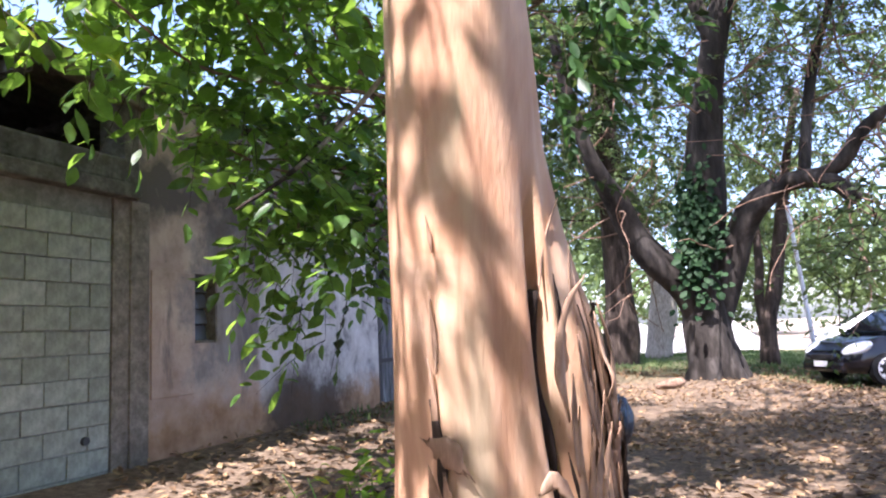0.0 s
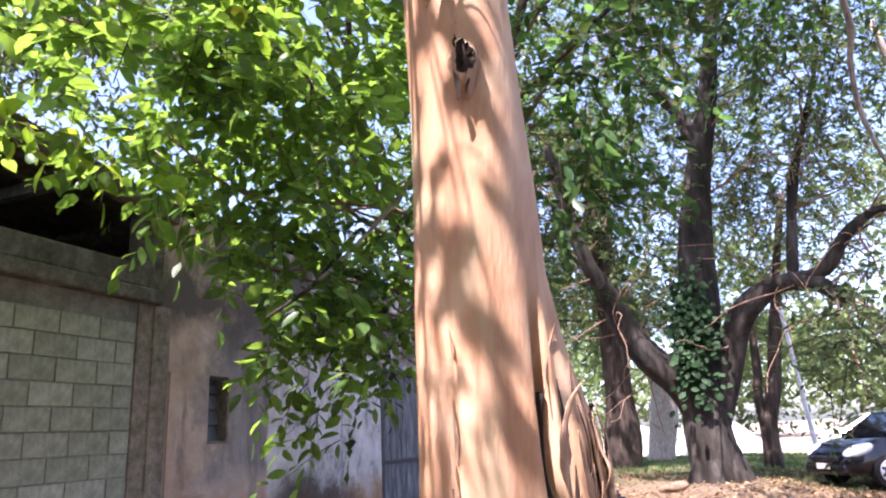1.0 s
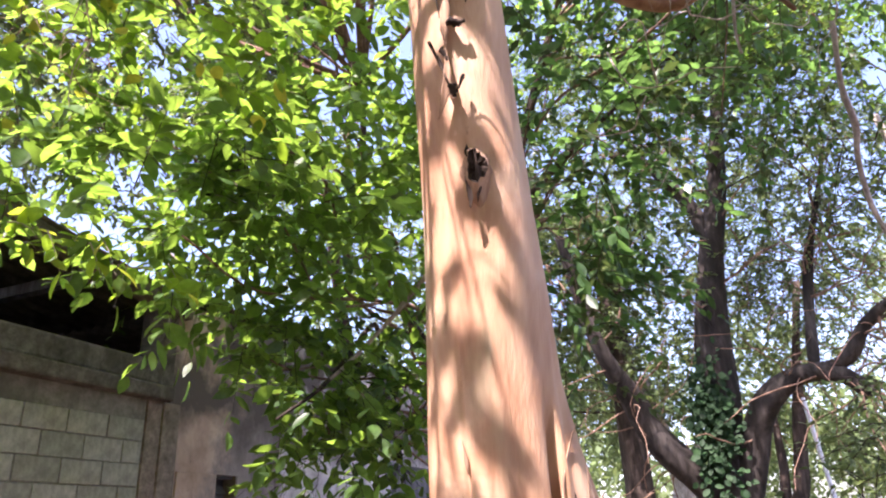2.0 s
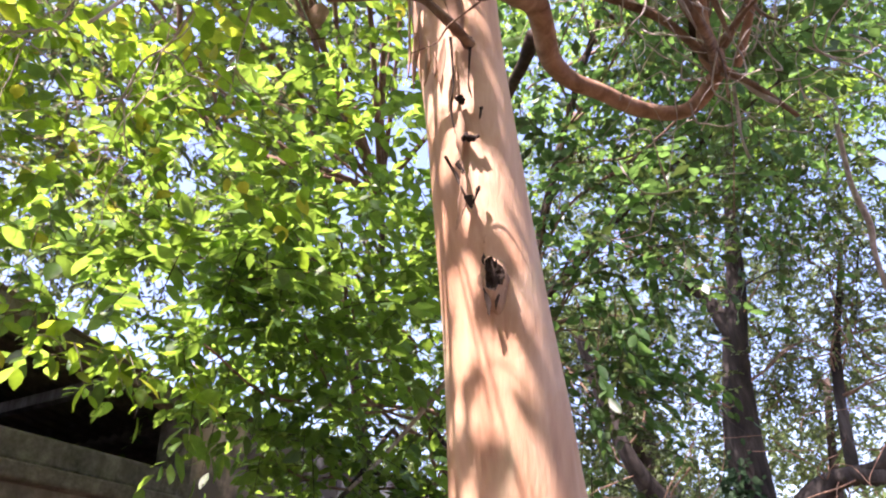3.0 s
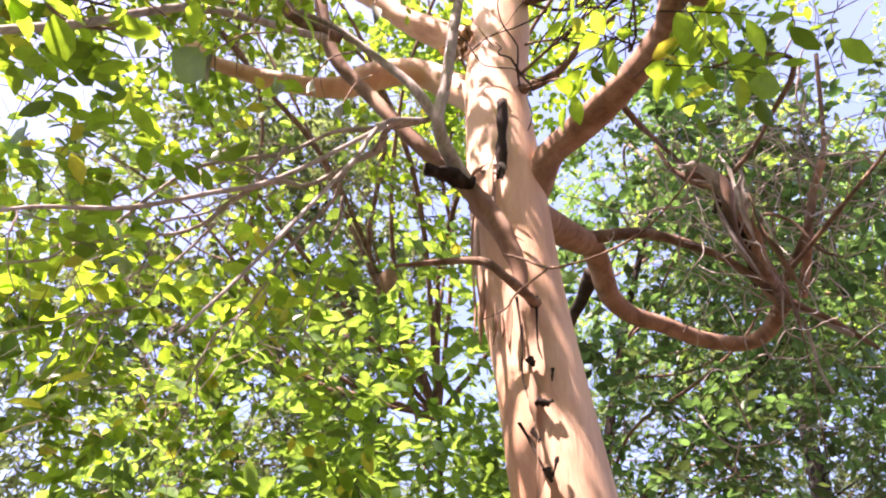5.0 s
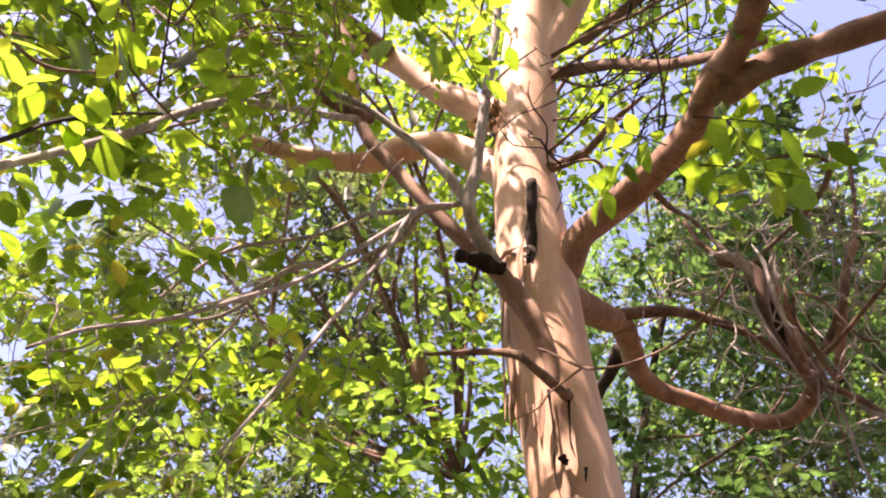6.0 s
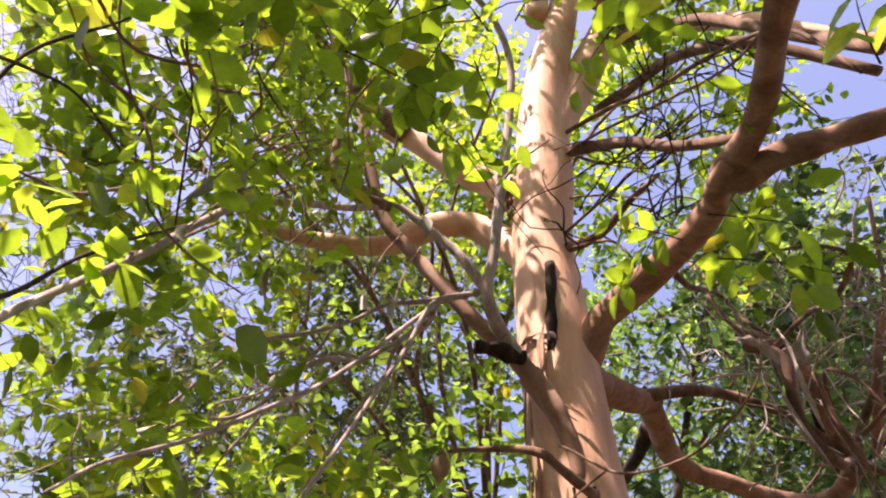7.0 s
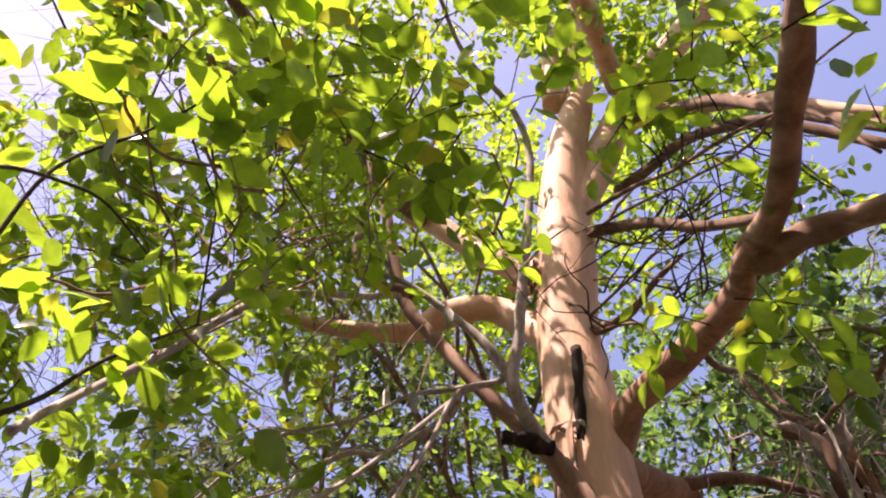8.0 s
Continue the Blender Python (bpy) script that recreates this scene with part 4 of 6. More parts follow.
def strip(points, width, material, name="bark_strip", curl=0.35, label="", thick=0.004, flare=0.0, face=None):
    """A loose strip of bark along the points: a curled ribbon with torn ends, standing off the trunk."""
    rng = np.random.default_rng(int(abs(points[0][0] * 3571 + points[0][2] * 1237)) % 9999)
    line = smooth_line(np.array(points), 5)
    n, k = len(line), 6
    t = unit(np.gradient(line, axis=0))
    c = np.array([stem_at(z)[:2] for z in line[:, 2]])
    out = line - np.column_stack([c, line[:, 2]])
    out[:, 2] = 0
    out = unit(out if face is None else np.tile(np.array(face, float), (n, 1)))
    side = unit(np.cross(t, out))
    s = np.linspace(0, 1, n)
    w = width * np.clip(0.12 + 2.2 * s, 0, 1) * np.clip(0.25 + 2.6 * (1 - s), 0, 1) * (1 + 0.2 * np.sin(s * 9 + rng.uniform(0, 6)) + 0.12 * np.sin(s * 23 + rng.uniform(0, 6)))
    u = np.linspace(-1, 1, k)
    jag = rng.uniform(-0.5, 0.5, (2, k)) * width
    curl = curl * rng.choice((0.5, 1.0, -0.6))
    top = line[:, None] + side[:, None] * (u[None, :, None] * w[:, None, None] / 2) - out[:, None] * (curl * w[:, None, None] * (u[None, :, None] ** 2) * (0.7 + 0.5 * s[:, None, None]))
    top = top + out[:, None] * (flare * (1 - s)[:, None, None] ** 2)
    top[0] += t[0] * jag[0][:, None]
    top[-1] += t[-1] * jag[1][:, None]
    under_side = top - out[:, None] * thick
    v = np.concatenate([top.reshape(-1, 3), under_side.reshape(-1, 3)]) - FOOT
    i, j = np.meshgrid(np.arange(n - 1), np.arange(k - 1), indexing="ij")
    a = (i * k + j).ravel()
    m = n * k
    up = np.stack([a, a + 1, a + k + 1, a + k], 1)
    e, g = np.arange(n - 1) * k, np.arange(k - 1)
    rim = np.concatenate([np.stack([e, e + k, e + k + m, e + m], 1), np.stack([e + k - 1, e + k - 1 + m, e + 2 * k - 1 + m, e + 2 * k - 1], 1),
                          np.stack([g, g + m, g + 1 + m, g + 1], 1), np.stack([g + (n - 1) * k, g + 1 + (n - 1) * k, g + 1 + (n - 1) * k + m, g + (n - 1) * k + m], 1)])
    return mesh_object(name, v, np.concatenate([up, up[:, ::-1] + m, rim]), material, tree, True, label)


# the broken, peeling limb in the fork of the sagging one
BROKEN = [(0.37, 3.68, 4.46), (0.35, 3.54, 4.56), (0.33, 3.40, 4.65), (0.32, 3.24, 4.76), (0.32, 3.11, 4.83), (0.31, 3.01, 4.87)]
bough(BROKEN, 0.055, 0.045, BARK_WARM, "limb", 0.2, "broken stub of limb with torn bark")
bough([(0.04, 2.82, 5.35), (0.07, 2.89, 5.18), (0.14, 2.93, 5.06), (0.26, 2.98, 4.94), (0.32, 3.01, 4.87)], 0.012, 0.03, BARK_LIMB, "limb", 0.15)
bough([(0.47, 3.63, 4.47), (0.57, 3.47, 4.60), (0.66, 3.34, 4.75), (0.75, 3.27, 4.89), (0.88, 3.18, 5.03)], 0.03, 0.02, BARK_WARM, "limb", 0.12, "sunlit reddish branch")
bough([(0.42, 3.65, 4.35), (0.40, 3.70, 4.19), (0.38, 3.75, 4.03), (0.39, 3.79, 3.91)], 0.012, 0.008, BARK_GREY, "branch", 0.15)
bough([(0.38, 3.61, 4.45), (0.48, 3.64, 4.36), (0.55, 3.66, 4.23), (0.61, 3.66, 4.14)], 0.028, 0.018, BARK_GREY, "branch", 0.15)
TO_EYE = (-0.15, -0.85, -0.5)
for pts, w in (([(0.39, 2.93, 4.86), (0.34, 2.97, 4.80), (0.29, 3.03, 4.73)], 0.13), ([(0.30, 2.94, 4.87), (0.25, 2.96, 4.83), (0.20, 3.00, 4.80)], 0.06), ([(0.39, 3.09, 4.77), (0.35, 3.23, 4.69), (0.33, 3.39, 4.57), (0.34, 3.53, 4.50)], 0.07), ([(0.30, 3.11, 4.76), (0.29, 3.24, 4.67), (0.27, 3.38, 4.59), (0.25, 3.49, 4.54)], 0.045), ([(0.19, 2.93, 4.97), (0.26, 2.96, 4.93), (0.31, 3.00, 4.89)], 0.04)):
    strip(pts, w, BARK_GREY if w > 0.1 else DEAD_WOOD if w in (0.06, 0.045) else BARK_PEEL, "bark_plate", 0.5, "grey plate of bark torn from the broken limb", thick=0.006, face=TO_EYE)
# peeling bark round the root lobe
for pts, w in (([(-0.54, 2.56, 1.78), (-0.57, 2.55, 1.69), (-0.588, 2.53, 1.59), (-0.597, 2.5, 1.5)], 0.03),
               ([(-0.47, 2.52, 1.53), (-0.499, 2.44, 1.455), (-0.518, 2.4, 1.355), (-0.522, 2.4, 1.259), (-0.513, 2.42, 1.14)], 0.05),
               ([(-0.49, 2.47, 1.36), (-0.486, 2.5, 1.258), (-0.477, 2.53, 1.158), (-0.468, 2.57, 1.05)], 0.055),
               ([(-0.46, 2.6, 1.42), (-0.44, 2.62, 1.3), (-0.415, 2.63, 1.224), (-0.45, 2.64, 1.15)], 0.05),
               ([(-0.455, 2.63, 1.18), (-0.47, 2.64, 1.03), (-0.475, 2.62, 0.9), (-0.47, 2.58, 0.78)], 0.06),
               ([(-0.575, 2.46, 1.31), (-0.573, 2.47, 1.2), (-0.569, 2.48, 1.09), (-0.561, 2.49, 0.99), (-0.558, 2.5, 0.9)], 0.02),
               ([(-0.49, 2.44, 1.16), (-0.495, 2.45, 1.05), (-0.488, 2.46, 0.95), (-0.485, 2.46, 0.84)], 0.045),
               ([(-0.5, 2.43, 1.25), (-0.505, 2.43, 1.12), (-0.5, 2.43, 0.99)], 0.035),
               ([(-0.535, 2.47, 1.18), (-0.554, 2.44, 1.06)], 0.025),
               ([(-0.465, 2.47, 1.08), (-0.468, 2.48, 0.97), (-0.47, 2.48, 0.86), (-0.46, 2.47, 0.75)], 0.05),
               ([(-0.525, 2.44, 1.45), (-0.53, 2.43, 1.33), (-0.54, 2.44, 1.2)], 0.025),
               ([(-0.43, 2.58, 1.1), (-0.44, 2.56, 0.98), (-0.455, 2.54, 0.86)], 0.04),
               ([(-0.505, 2.5, 1.62), (-0.5, 2.48, 1.5), (-0.49, 2.5, 1.4)], 0.03)):
    if np.mean([q[0] for q in pts]) < -0.53 and pts[0][2] < 1.7:
        continue
    strip(pts, w * 0.7, BARK_PEEL, label="loose curled strip of dry bark, dark where it stands for a shaded gap", flare=0.004, thick=0.003)
# the dark flat strips stand for shaded gaps between the loose ones
shard = np.random.default_rng(23)
for k in range(26):
    ang = FOLD + radians(shard.uniform(3, 62))
    z1 = shard.uniform(0.95, 1.62)
    z0 = max(0.5, z1 - shard.uniform(0.2, 0.6))
    off = shard.uniform(0.006, 0.018) if k % 5 in (0, 2, 4) else 0.004
    pts = []
    for z in np.linspace(z1, z0, 5):
        x, y, r = stem_at(z)
        w = ang + 0.05 * math.sin(6 * z + k)
        q = float(trunk_radius(np.array([w]), z, r)[0]) + off
        pts.append((x + q * math.cos(w), y + q * math.sin(w), z))
    strip(pts, shard.uniform(0.018, 0.05), (BARK_PEEL, DEAD_WOOD, BARK, DEAD_WOOD, BARK_LIMB)[k % 5], label="loose curled strip of dry bark, dark where it stands for a shaded gap", curl=0.5, flare=shard.uniform(0.0, 0.012), thick=0.003)
for k in range(12):
    ang = FOLD + radians(shard.uniform(12, 60))
    z1 = shard.uniform(0.85, 1.5)
    pts = []
    for z in np.linspace(z1, z1 - shard.uniform(0.18, 0.4), 5):
        x, y, r = stem_at(z)
        w = ang + 0.07 * math.sin(5 * z + k)
        q = float(trunk_radius(np.array([w]), z, r)[0]) + 0.012
        pts.append((x + q * math.cos(w), y + q * math.sin(w), z))
    strip(pts, shard.uniform(0.03, 0.055), (BARK_PEEL, DEAD_WOOD, BARK_WARM)[k % 3], "bark_plate", label="torn plate of bark standing off the root", curl=0.9, flare=shard.uniform(0.02, 0.045), thick=0.005)
for pts, w in SHEDS:
    strip(pts, w, BARK_LIMB if w < 0.06 else BARK_GREY, "bark_strip", 0.4, "hanging sheet of torn bark", flare=0.02)
# flaps low on the front and along the seam
for pts, w in (([(-0.915, 2.345, 1.09), (-0.86, 2.34, 1.06), (-0.8, 2.35, 0.99)], 0.07), ([(-0.904, 2.35, 1.01), (-0.892, 2.355, 0.91), (-0.882, 2.35, 0.78)], 0.035),
               ([(-0.857, 2.345, 0.99), (-0.852, 2.355, 0.89), (-0.837, 2.35, 0.76)], 0.04), ([(-0.63, 2.46, 0.92), (-0.58, 2.5, 0.955), (-0.54, 2.55, 0.88)], 0.05),
               ([(-0.875, 2.33, 1.5), (-0.872, 2.335, 1.38), (-0.875, 2.345, 1.27)], 0.016), ([(-0.862, 2.3, 1.72), (-0.856, 2.305, 1.62)], 0.012),
               ([(-0.89, 2.34, 1.32), (-0.885, 2.345, 1.2), (-0.885, 2.35, 1.08)], 0.018), ([(-0.75, 2.37, 0.9), (-0.73, 2.36, 0.84), (-0.74, 2.35, 0.76)], 0.06)):
    strip(pts, w, BARK_PEEL, label="small flap of peeling bark", curl=0.2, flare=0.012)
# cracks of the seam: dark tubes stand for the shade inside them
for pts, r in (([(-0.874, 2.34, 1.62), (-0.868, 2.343, 1.5), (-0.876, 2.347, 1.4), (-0.87, 2.35, 1.3)], 0.006), ([(-0.885, 2.352, 1.14), (-0.872, 2.352, 1.02), (-0.866, 2.36, 0.9), (-0.85, 2.365, 0.76)], 0.016),
               ([(-0.9, 2.355, 1.2), (-0.89, 2.353, 1.12), (-0.88, 2.352, 1.05)], 0.005), ([(-0.85, 2.31, 1.95), (-0.855, 2.315, 1.86), (-0.85, 2.322, 1.78)], 0.004)):
    bough(pts, r, r * 0.4, DEAD_WOOD, "bark_crack", 0.2)
# flakes and shreds higher up
for pts, w in (([(-0.747, 2.065, 3.464), (-0.757, 2.08, 3.352), (-0.77, 2.086, 3.244), (-0.776, 2.1, 3.172)], 0.032),
               ([(-0.776, 2.1, 3.18), (-0.772, 2.106, 3.064), (-0.791, 2.12, 2.959), (-0.829, 2.135, 2.88)], 0.03),
               ([(-0.915, 2.02, 3.883), (-0.969, 2.08, 3.793), (-1.0, 2.14, 3.7)], 0.035), ([(-0.846, 2.01, 3.77), (-0.874, 2.03, 3.685), (-0.901, 2.055, 3.6)], 0.028),
               ([(-0.768, 2.0, 3.761), (-0.792, 2.015, 3.655), (-0.82, 2.035, 3.538)], 0.03), ([(-0.827, 2.02, 3.708), (-0.847, 2.04, 3.607)], 0.02),
               ([(-0.868, 1.94, 4.374), (-0.925, 1.985, 4.217), (-0.985, 2.09, 4.056), (-1.005, 2.115, 3.887), (-1.02, 2.13, 3.754)], 0.04),
               ([(-0.867, 1.95, 4.233), (-0.908, 2.0, 4.018), (-0.929, 2.04, 3.839), (-0.99, 2.14, 3.751)], 0.035),
               ([(-0.709, 1.88, 4.644), (-0.751, 1.89, 4.512), (-0.762, 1.9, 4.37), (-0.805, 1.91, 4.304)], 0.035), ([(-0.75, 1.88, 4.587), (-0.829, 1.89, 4.614), (-0.876, 1.915, 4.602)], 0.03),
               ([(-0.703, 1.94, 4.157), (-0.666, 1.97, 4.109), (-0.63, 2.0, 4.072)], 0.02)):
    strip(pts, w, BARK_PEEL, "bark_flake", 0.45, "dry flake of bark", flare=0.01)
for pts, r in (([(-0.748, 2.015, 3.767), (-0.765, 2.05, 3.546), (-0.789, 2.066, 3.415), (-0.784, 2.08, 3.29)], 0.004), ([(-0.669, 2.05, 3.762), (-0.703, 2.067, 3.535), (-0.698, 2.078, 3.45)], 0.004),
               ([(-0.836, 2.085, 3.196), (-0.804, 2.1, 3.11), (-0.775, 2.105, 3.01), (-0.754, 2.12, 2.961)], 0.005), ([(-0.716, 2.12, 3.03), (-0.745, 2.115, 2.955)], 0.005),
               ([(-0.748, 2.085, 3.267), (-0.72, 2.09, 3.25), (-0.69, 2.1, 3.258)], 0.013), ([(-0.749, 2.06, 3.46), (-0.74, 2.065, 3.43), (-0.725, 2.06, 3.44)], 0.011),
               ([(-0.672, 2.11, 3.41), (-0.682, 2.105, 3.35)], 0.005), ([(-0.79, 2.1, 3.16), (-0.768, 2.1, 3.1)], 0.01), ([(-0.76, 2.11, 2.99), (-0.752, 2.115, 2.94)], 0.012)):
    bough(pts, r * 1.5, r * 0.6, DEAD_WOOD, "bark_shred", 0.25)


def knot(place, tall, wide, name="knot", label=""):
    """A rotted knot: a torn lip round a dark plug, crumbling wood with the shade of the hole in its colour."""
    rng = np.random.default_rng(9)
    p = np.array(place)
    c = stem_at(p[2])
    out = unit(np.array((p[0] - c[0], p[1] - c[1], 0.0)))
    side, up = np.cross((0, 0, 1), out), np.array((0, 0, 1.0))
    rings, sides, verts = 5, 28, []
    a = np.linspace(0, 2 * np.pi, sides, endpoint=False)
    for i, (r, h) in enumerate(((1.6, -0.03), (1.25, 0.018), (1.0, 0.034), (0.74, 0.02), (0.3, 0.014))):
        rr = r * (1 + 0.16 * np.sin(3 * a + i) + rng.uniform(-0.13, 0.13, sides))
        verts.append(p + side * (np.cos(a) * rr * wide)[:, None] + up * (np.sin(a) * rr * tall)[:, None] + out * (h + rng.uniform(-0.006, 0.006, sides))[:, None])
    verts.append((p + out * 0.012)[None])
    v = np.concatenate(verts) - FOOT
    f = [(i * sides + j, i * sides + (j + 1) % sides, (i + 1) * sides + (j + 1) % sides, (i + 1) * sides + j) for i in range(rings - 1) for j in range(sides)]
    lip = mesh_object(name, v[: sides * 3], [q for q in f if q[2] < sides * 3], BARK_PEEL, tree, True, label)
    plug = [q for q in f if q[0] >= sides * 2] + [((rings - 1) * sides + j, (rings - 1) * sides + (j + 1) % sides, rings * sides) for j in range(sides)]
    mesh_object("rotten_core", v, plug, DEAD_WOOD, lip, False, "plug of crumbling wood, darkened for the shade in the knot hole")


knot((-0.718, 2.2, 2.66), 0.068, 0.036, label="torn lip of bark round a rotted knot")
for pts, w in (([(-0.760, 1.973, 4.094), (-0.737, 1.987, 4.031), (-0.739, 1.997, 3.956)], 0.03), ([(-0.720, 1.978, 4.139), (-0.678, 2.007, 4.090), (-0.642, 2.037, 4.057)], 0.02)):
    strip(pts, w, DEAD_WOOD, "bark_flake", 0.3, "dark torn bark")
for pts, w in (([(-0.819, 1.910, 4.603), (-0.768, 1.904, 4.582), (-0.717, 1.914, 4.535)], 0.045), ([(-0.748, 1.902, 4.600), (-0.695, 1.910, 4.600), (-0.673, 1.924, 4.556)], 0.035), ([(-0.744, 1.912, 4.517), (-0.765, 1.924, 4.432), (-0.765, 1.935, 4.350)], 0.03)):
    strip(pts, w, BARK_GREY, "bark_flake", 0.35, "pale loose flake of bark", flare=0.008)
for pts, w in (([(-0.74, 2.17, 2.76), (-0.735, 2.165, 2.7)], 0.02), ([(-0.71, 2.17, 2.72), (-0.7, 2.175, 2.62), (-0.715, 2.185, 2.54)], 0.025),
               ([(-0.75, 2.16, 2.62), (-0.735, 2.165, 2.55), (-0.74, 2.17, 2.5)], 0.018)):
    strip(pts, w, DEAD_WOOD, "bark_flake", 0.4, "dark crumbling bark")


def dry_tuft():
    rng = np.random.default_rng(4)
    n = 60
    p = np.array((-0.82, 1.83, 5.86)) + rng.normal(size=(n, 3)) * (0.05, 0.03, 0.07) - FOOT
    v, f = leaf_arrays(p, rng.normal(size=(n, 3)) + (0, -0.4, -0.5), rng.normal(size=(n, 3)), rng.uniform(0.05, 0.12, n), NEAR_LEAF, rng)
    mesh_object("dry_tuft", v, f, LEAF_DRY, tree, False, "tuft of dry bark and leaves")


dry_tuft()
hung = leaf_arrays(np.array([(-1.23, 1.73, 3.95)]) - FOOT, np.array([(-0.12, -0.02, -1.0)]), np.array([(0.5, -1.0, 0.0)]), np.array([0.15]), NEAR_LEAF, np.random.default_rng(1))
mesh_object("dead_leaf", *hung, LEAF_DRY, tree, False, "pale dry leaf hanging from the dead branch")

LEAF_PALE = leaf_material("leaf_pale", (0.18, 0.2, 0.14), (0.3, 0.31, 0.24), (0.22, 0.24, 0.15), 0.3, 0.5, 0.4)
wilt = np.random.default_rng(71)
for place in ((-0.97, 0.16, 3.93), (-1.02, 0.09, 3.81), (-1.05, 0.16, 4.09), (-0.68, 0.73, 4.16), (-0.95, 0.77, 3.93), (-0.73, -0.29, 3.79), (-1.23, 0.54, 4.01), (-0.97, 0.12, 4.06), (-0.99, 0.24, 4.01), (-1.18, 0.17, 3.79), (-1.01, 1.01, 4.14)):
    v, f = leaf_arrays(np.array([place]) - FOOT, np.array([(wilt.uniform(-0.2, 0.2), wilt.uniform(-0.2, 0.2), -1.0)]), wilt.normal(size=(1, 3)), np.array([wilt.uniform(0.11, 0.15)]),
                       (NEAR_LEAF[0] * (0.6, 1, 2.2), NEAR_LEAF[1]), wilt)
    mesh_object("wilted_leaf", v, f, LEAF_PALE, tree, False, "pale curled wilting leaf hanging from a twig")
    x, y, z = place
    bough([(x, y, z), (x - 0.01, y + 0.03, z + 0.12), (x - 0.04, y + 0.12, z + 0.4), (x - 0.1, y + 0.3, z + 0.8)], 0.0025, 0.005, BARK_LIMB, "twig")


def crown(owner, foot, balls, seed, k, leaf, shape, leaf_mat, twig_mat, lengths, count, droop=0.25, thick=0.004, gap=-0.6, gap_scale=1.0, squash=1.0, chinks=True):
    full = [(x, y, z, r, r, r * squash, max(4, int(k * r * r))) for x, y, z, r in balls]
    p, w = in_balls(full, seed, gap, gap_scale)
    n = np.random.default_rng(seed + 1).uniform(*lengths, len(p))
    return foliage(p - np.asarray(foot), w, n, count, leaf, shape, leaf_mat, twig_mat, owner, seed + 2, droop, thick, origin=foot, chinks=chinks)


def reach(owner, foot, stem, balls, material, seed):
    """Boughs from the trunk into each clump of leaves."""
    rng = np.random.default_rng(seed)
    line = smooth_line(np.asarray(stem, float), 6)
    for x, y, z, r in balls:
        c = np.array((x, y, z))
        gap = np.linalg.norm(line[:, :3] - (c - (0, 0, 0.35 * r + 0.5)), axis=1) + np.where(line[:, 2] > z, 2.0, 0.0)
        a = line[np.argmin(gap)][:3]
        d = c - a
        far = np.linalg.norm(d)
        mid = [a + d * s + (0, 0, 0.1 * far * s * (1 - s)) + rng.normal(size=3) * 0.05 * far * (0 < s < 1) for s in (0, 0.3, 0.55, 0.8, 1.0)]
        limb("bough", np.array(mid) - np.asarray(foot), 0.008 + 0.004 * far, 0.006, material, owner, 6, 0.08, seed)


NEAR_BALLS = [(-1.09, -0.70, 4.15, 0.42), (-0.83, -0.46, 4.38, 0.38), (-1.38, -0.27, 4.33, 0.40), (-1.40, -0.47, 3.84, 0.40), (-1.04, -0.12, 4.81, 0.40), (-1.01, -0.63, 3.63, 0.45), (-0.89, -0.49, 3.81, 0.40), (-1.47, -0.19, 3.76, 0.50), (-1.21, -0.18, 4.07, 0.50), (-1.97, 0.12, 3.75, 0.60), (-0.59, -0.13, 4.53, 0.35), (-1.16, -0.03, 4.64, 0.60), (0.36, 0.71, 4.60, 0.28), (0.64, 0.54, 3.99, 0.40), (0.55, 0.53, 4.25, 0.30), (0.12, 1.39, 4.23, 0.22), (-1.24, 0.55, 4.30, 0.35), (-0.00, 1.50, 4.25, 0.22)]
FRONT_BALLS = [(-0.84, -0.55, 3.60, 0.30), (-0.69, -0.41, 3.80, 0.32), (-1.08, -0.29, 3.80, 0.35), (-0.73, -0.16, 4.10, 0.35), (-1.30, -0.22, 3.60, 0.35), (-0.44, -0.03, 4.39, 0.35), (-0.85, 0.21, 4.41, 0.30), (-1.31, 0.14, 4.05, 0.35), (-0.76, -0.63, 3.64, 0.30), (-0.56, -0.45, 3.97, 0.35), (-0.39, -0.22, 4.23, 0.35), (-0.19, 0.05, 4.43, 0.35), (0.58, 0.41, 4.11, 0.22), (0.74, 0.53, 3.90, 0.28), (0.75, 0.83, 3.96, 0.25), (-0.21, 0.50, 4.49, 0.25), (-0.57, 0.58, 4.49, 0.25), (-1.30, -0.27, 3.73, 0.40), (-1.18, -0.05, 4.15, 0.40), (-0.82, 0.19, 4.38, 0.35)]
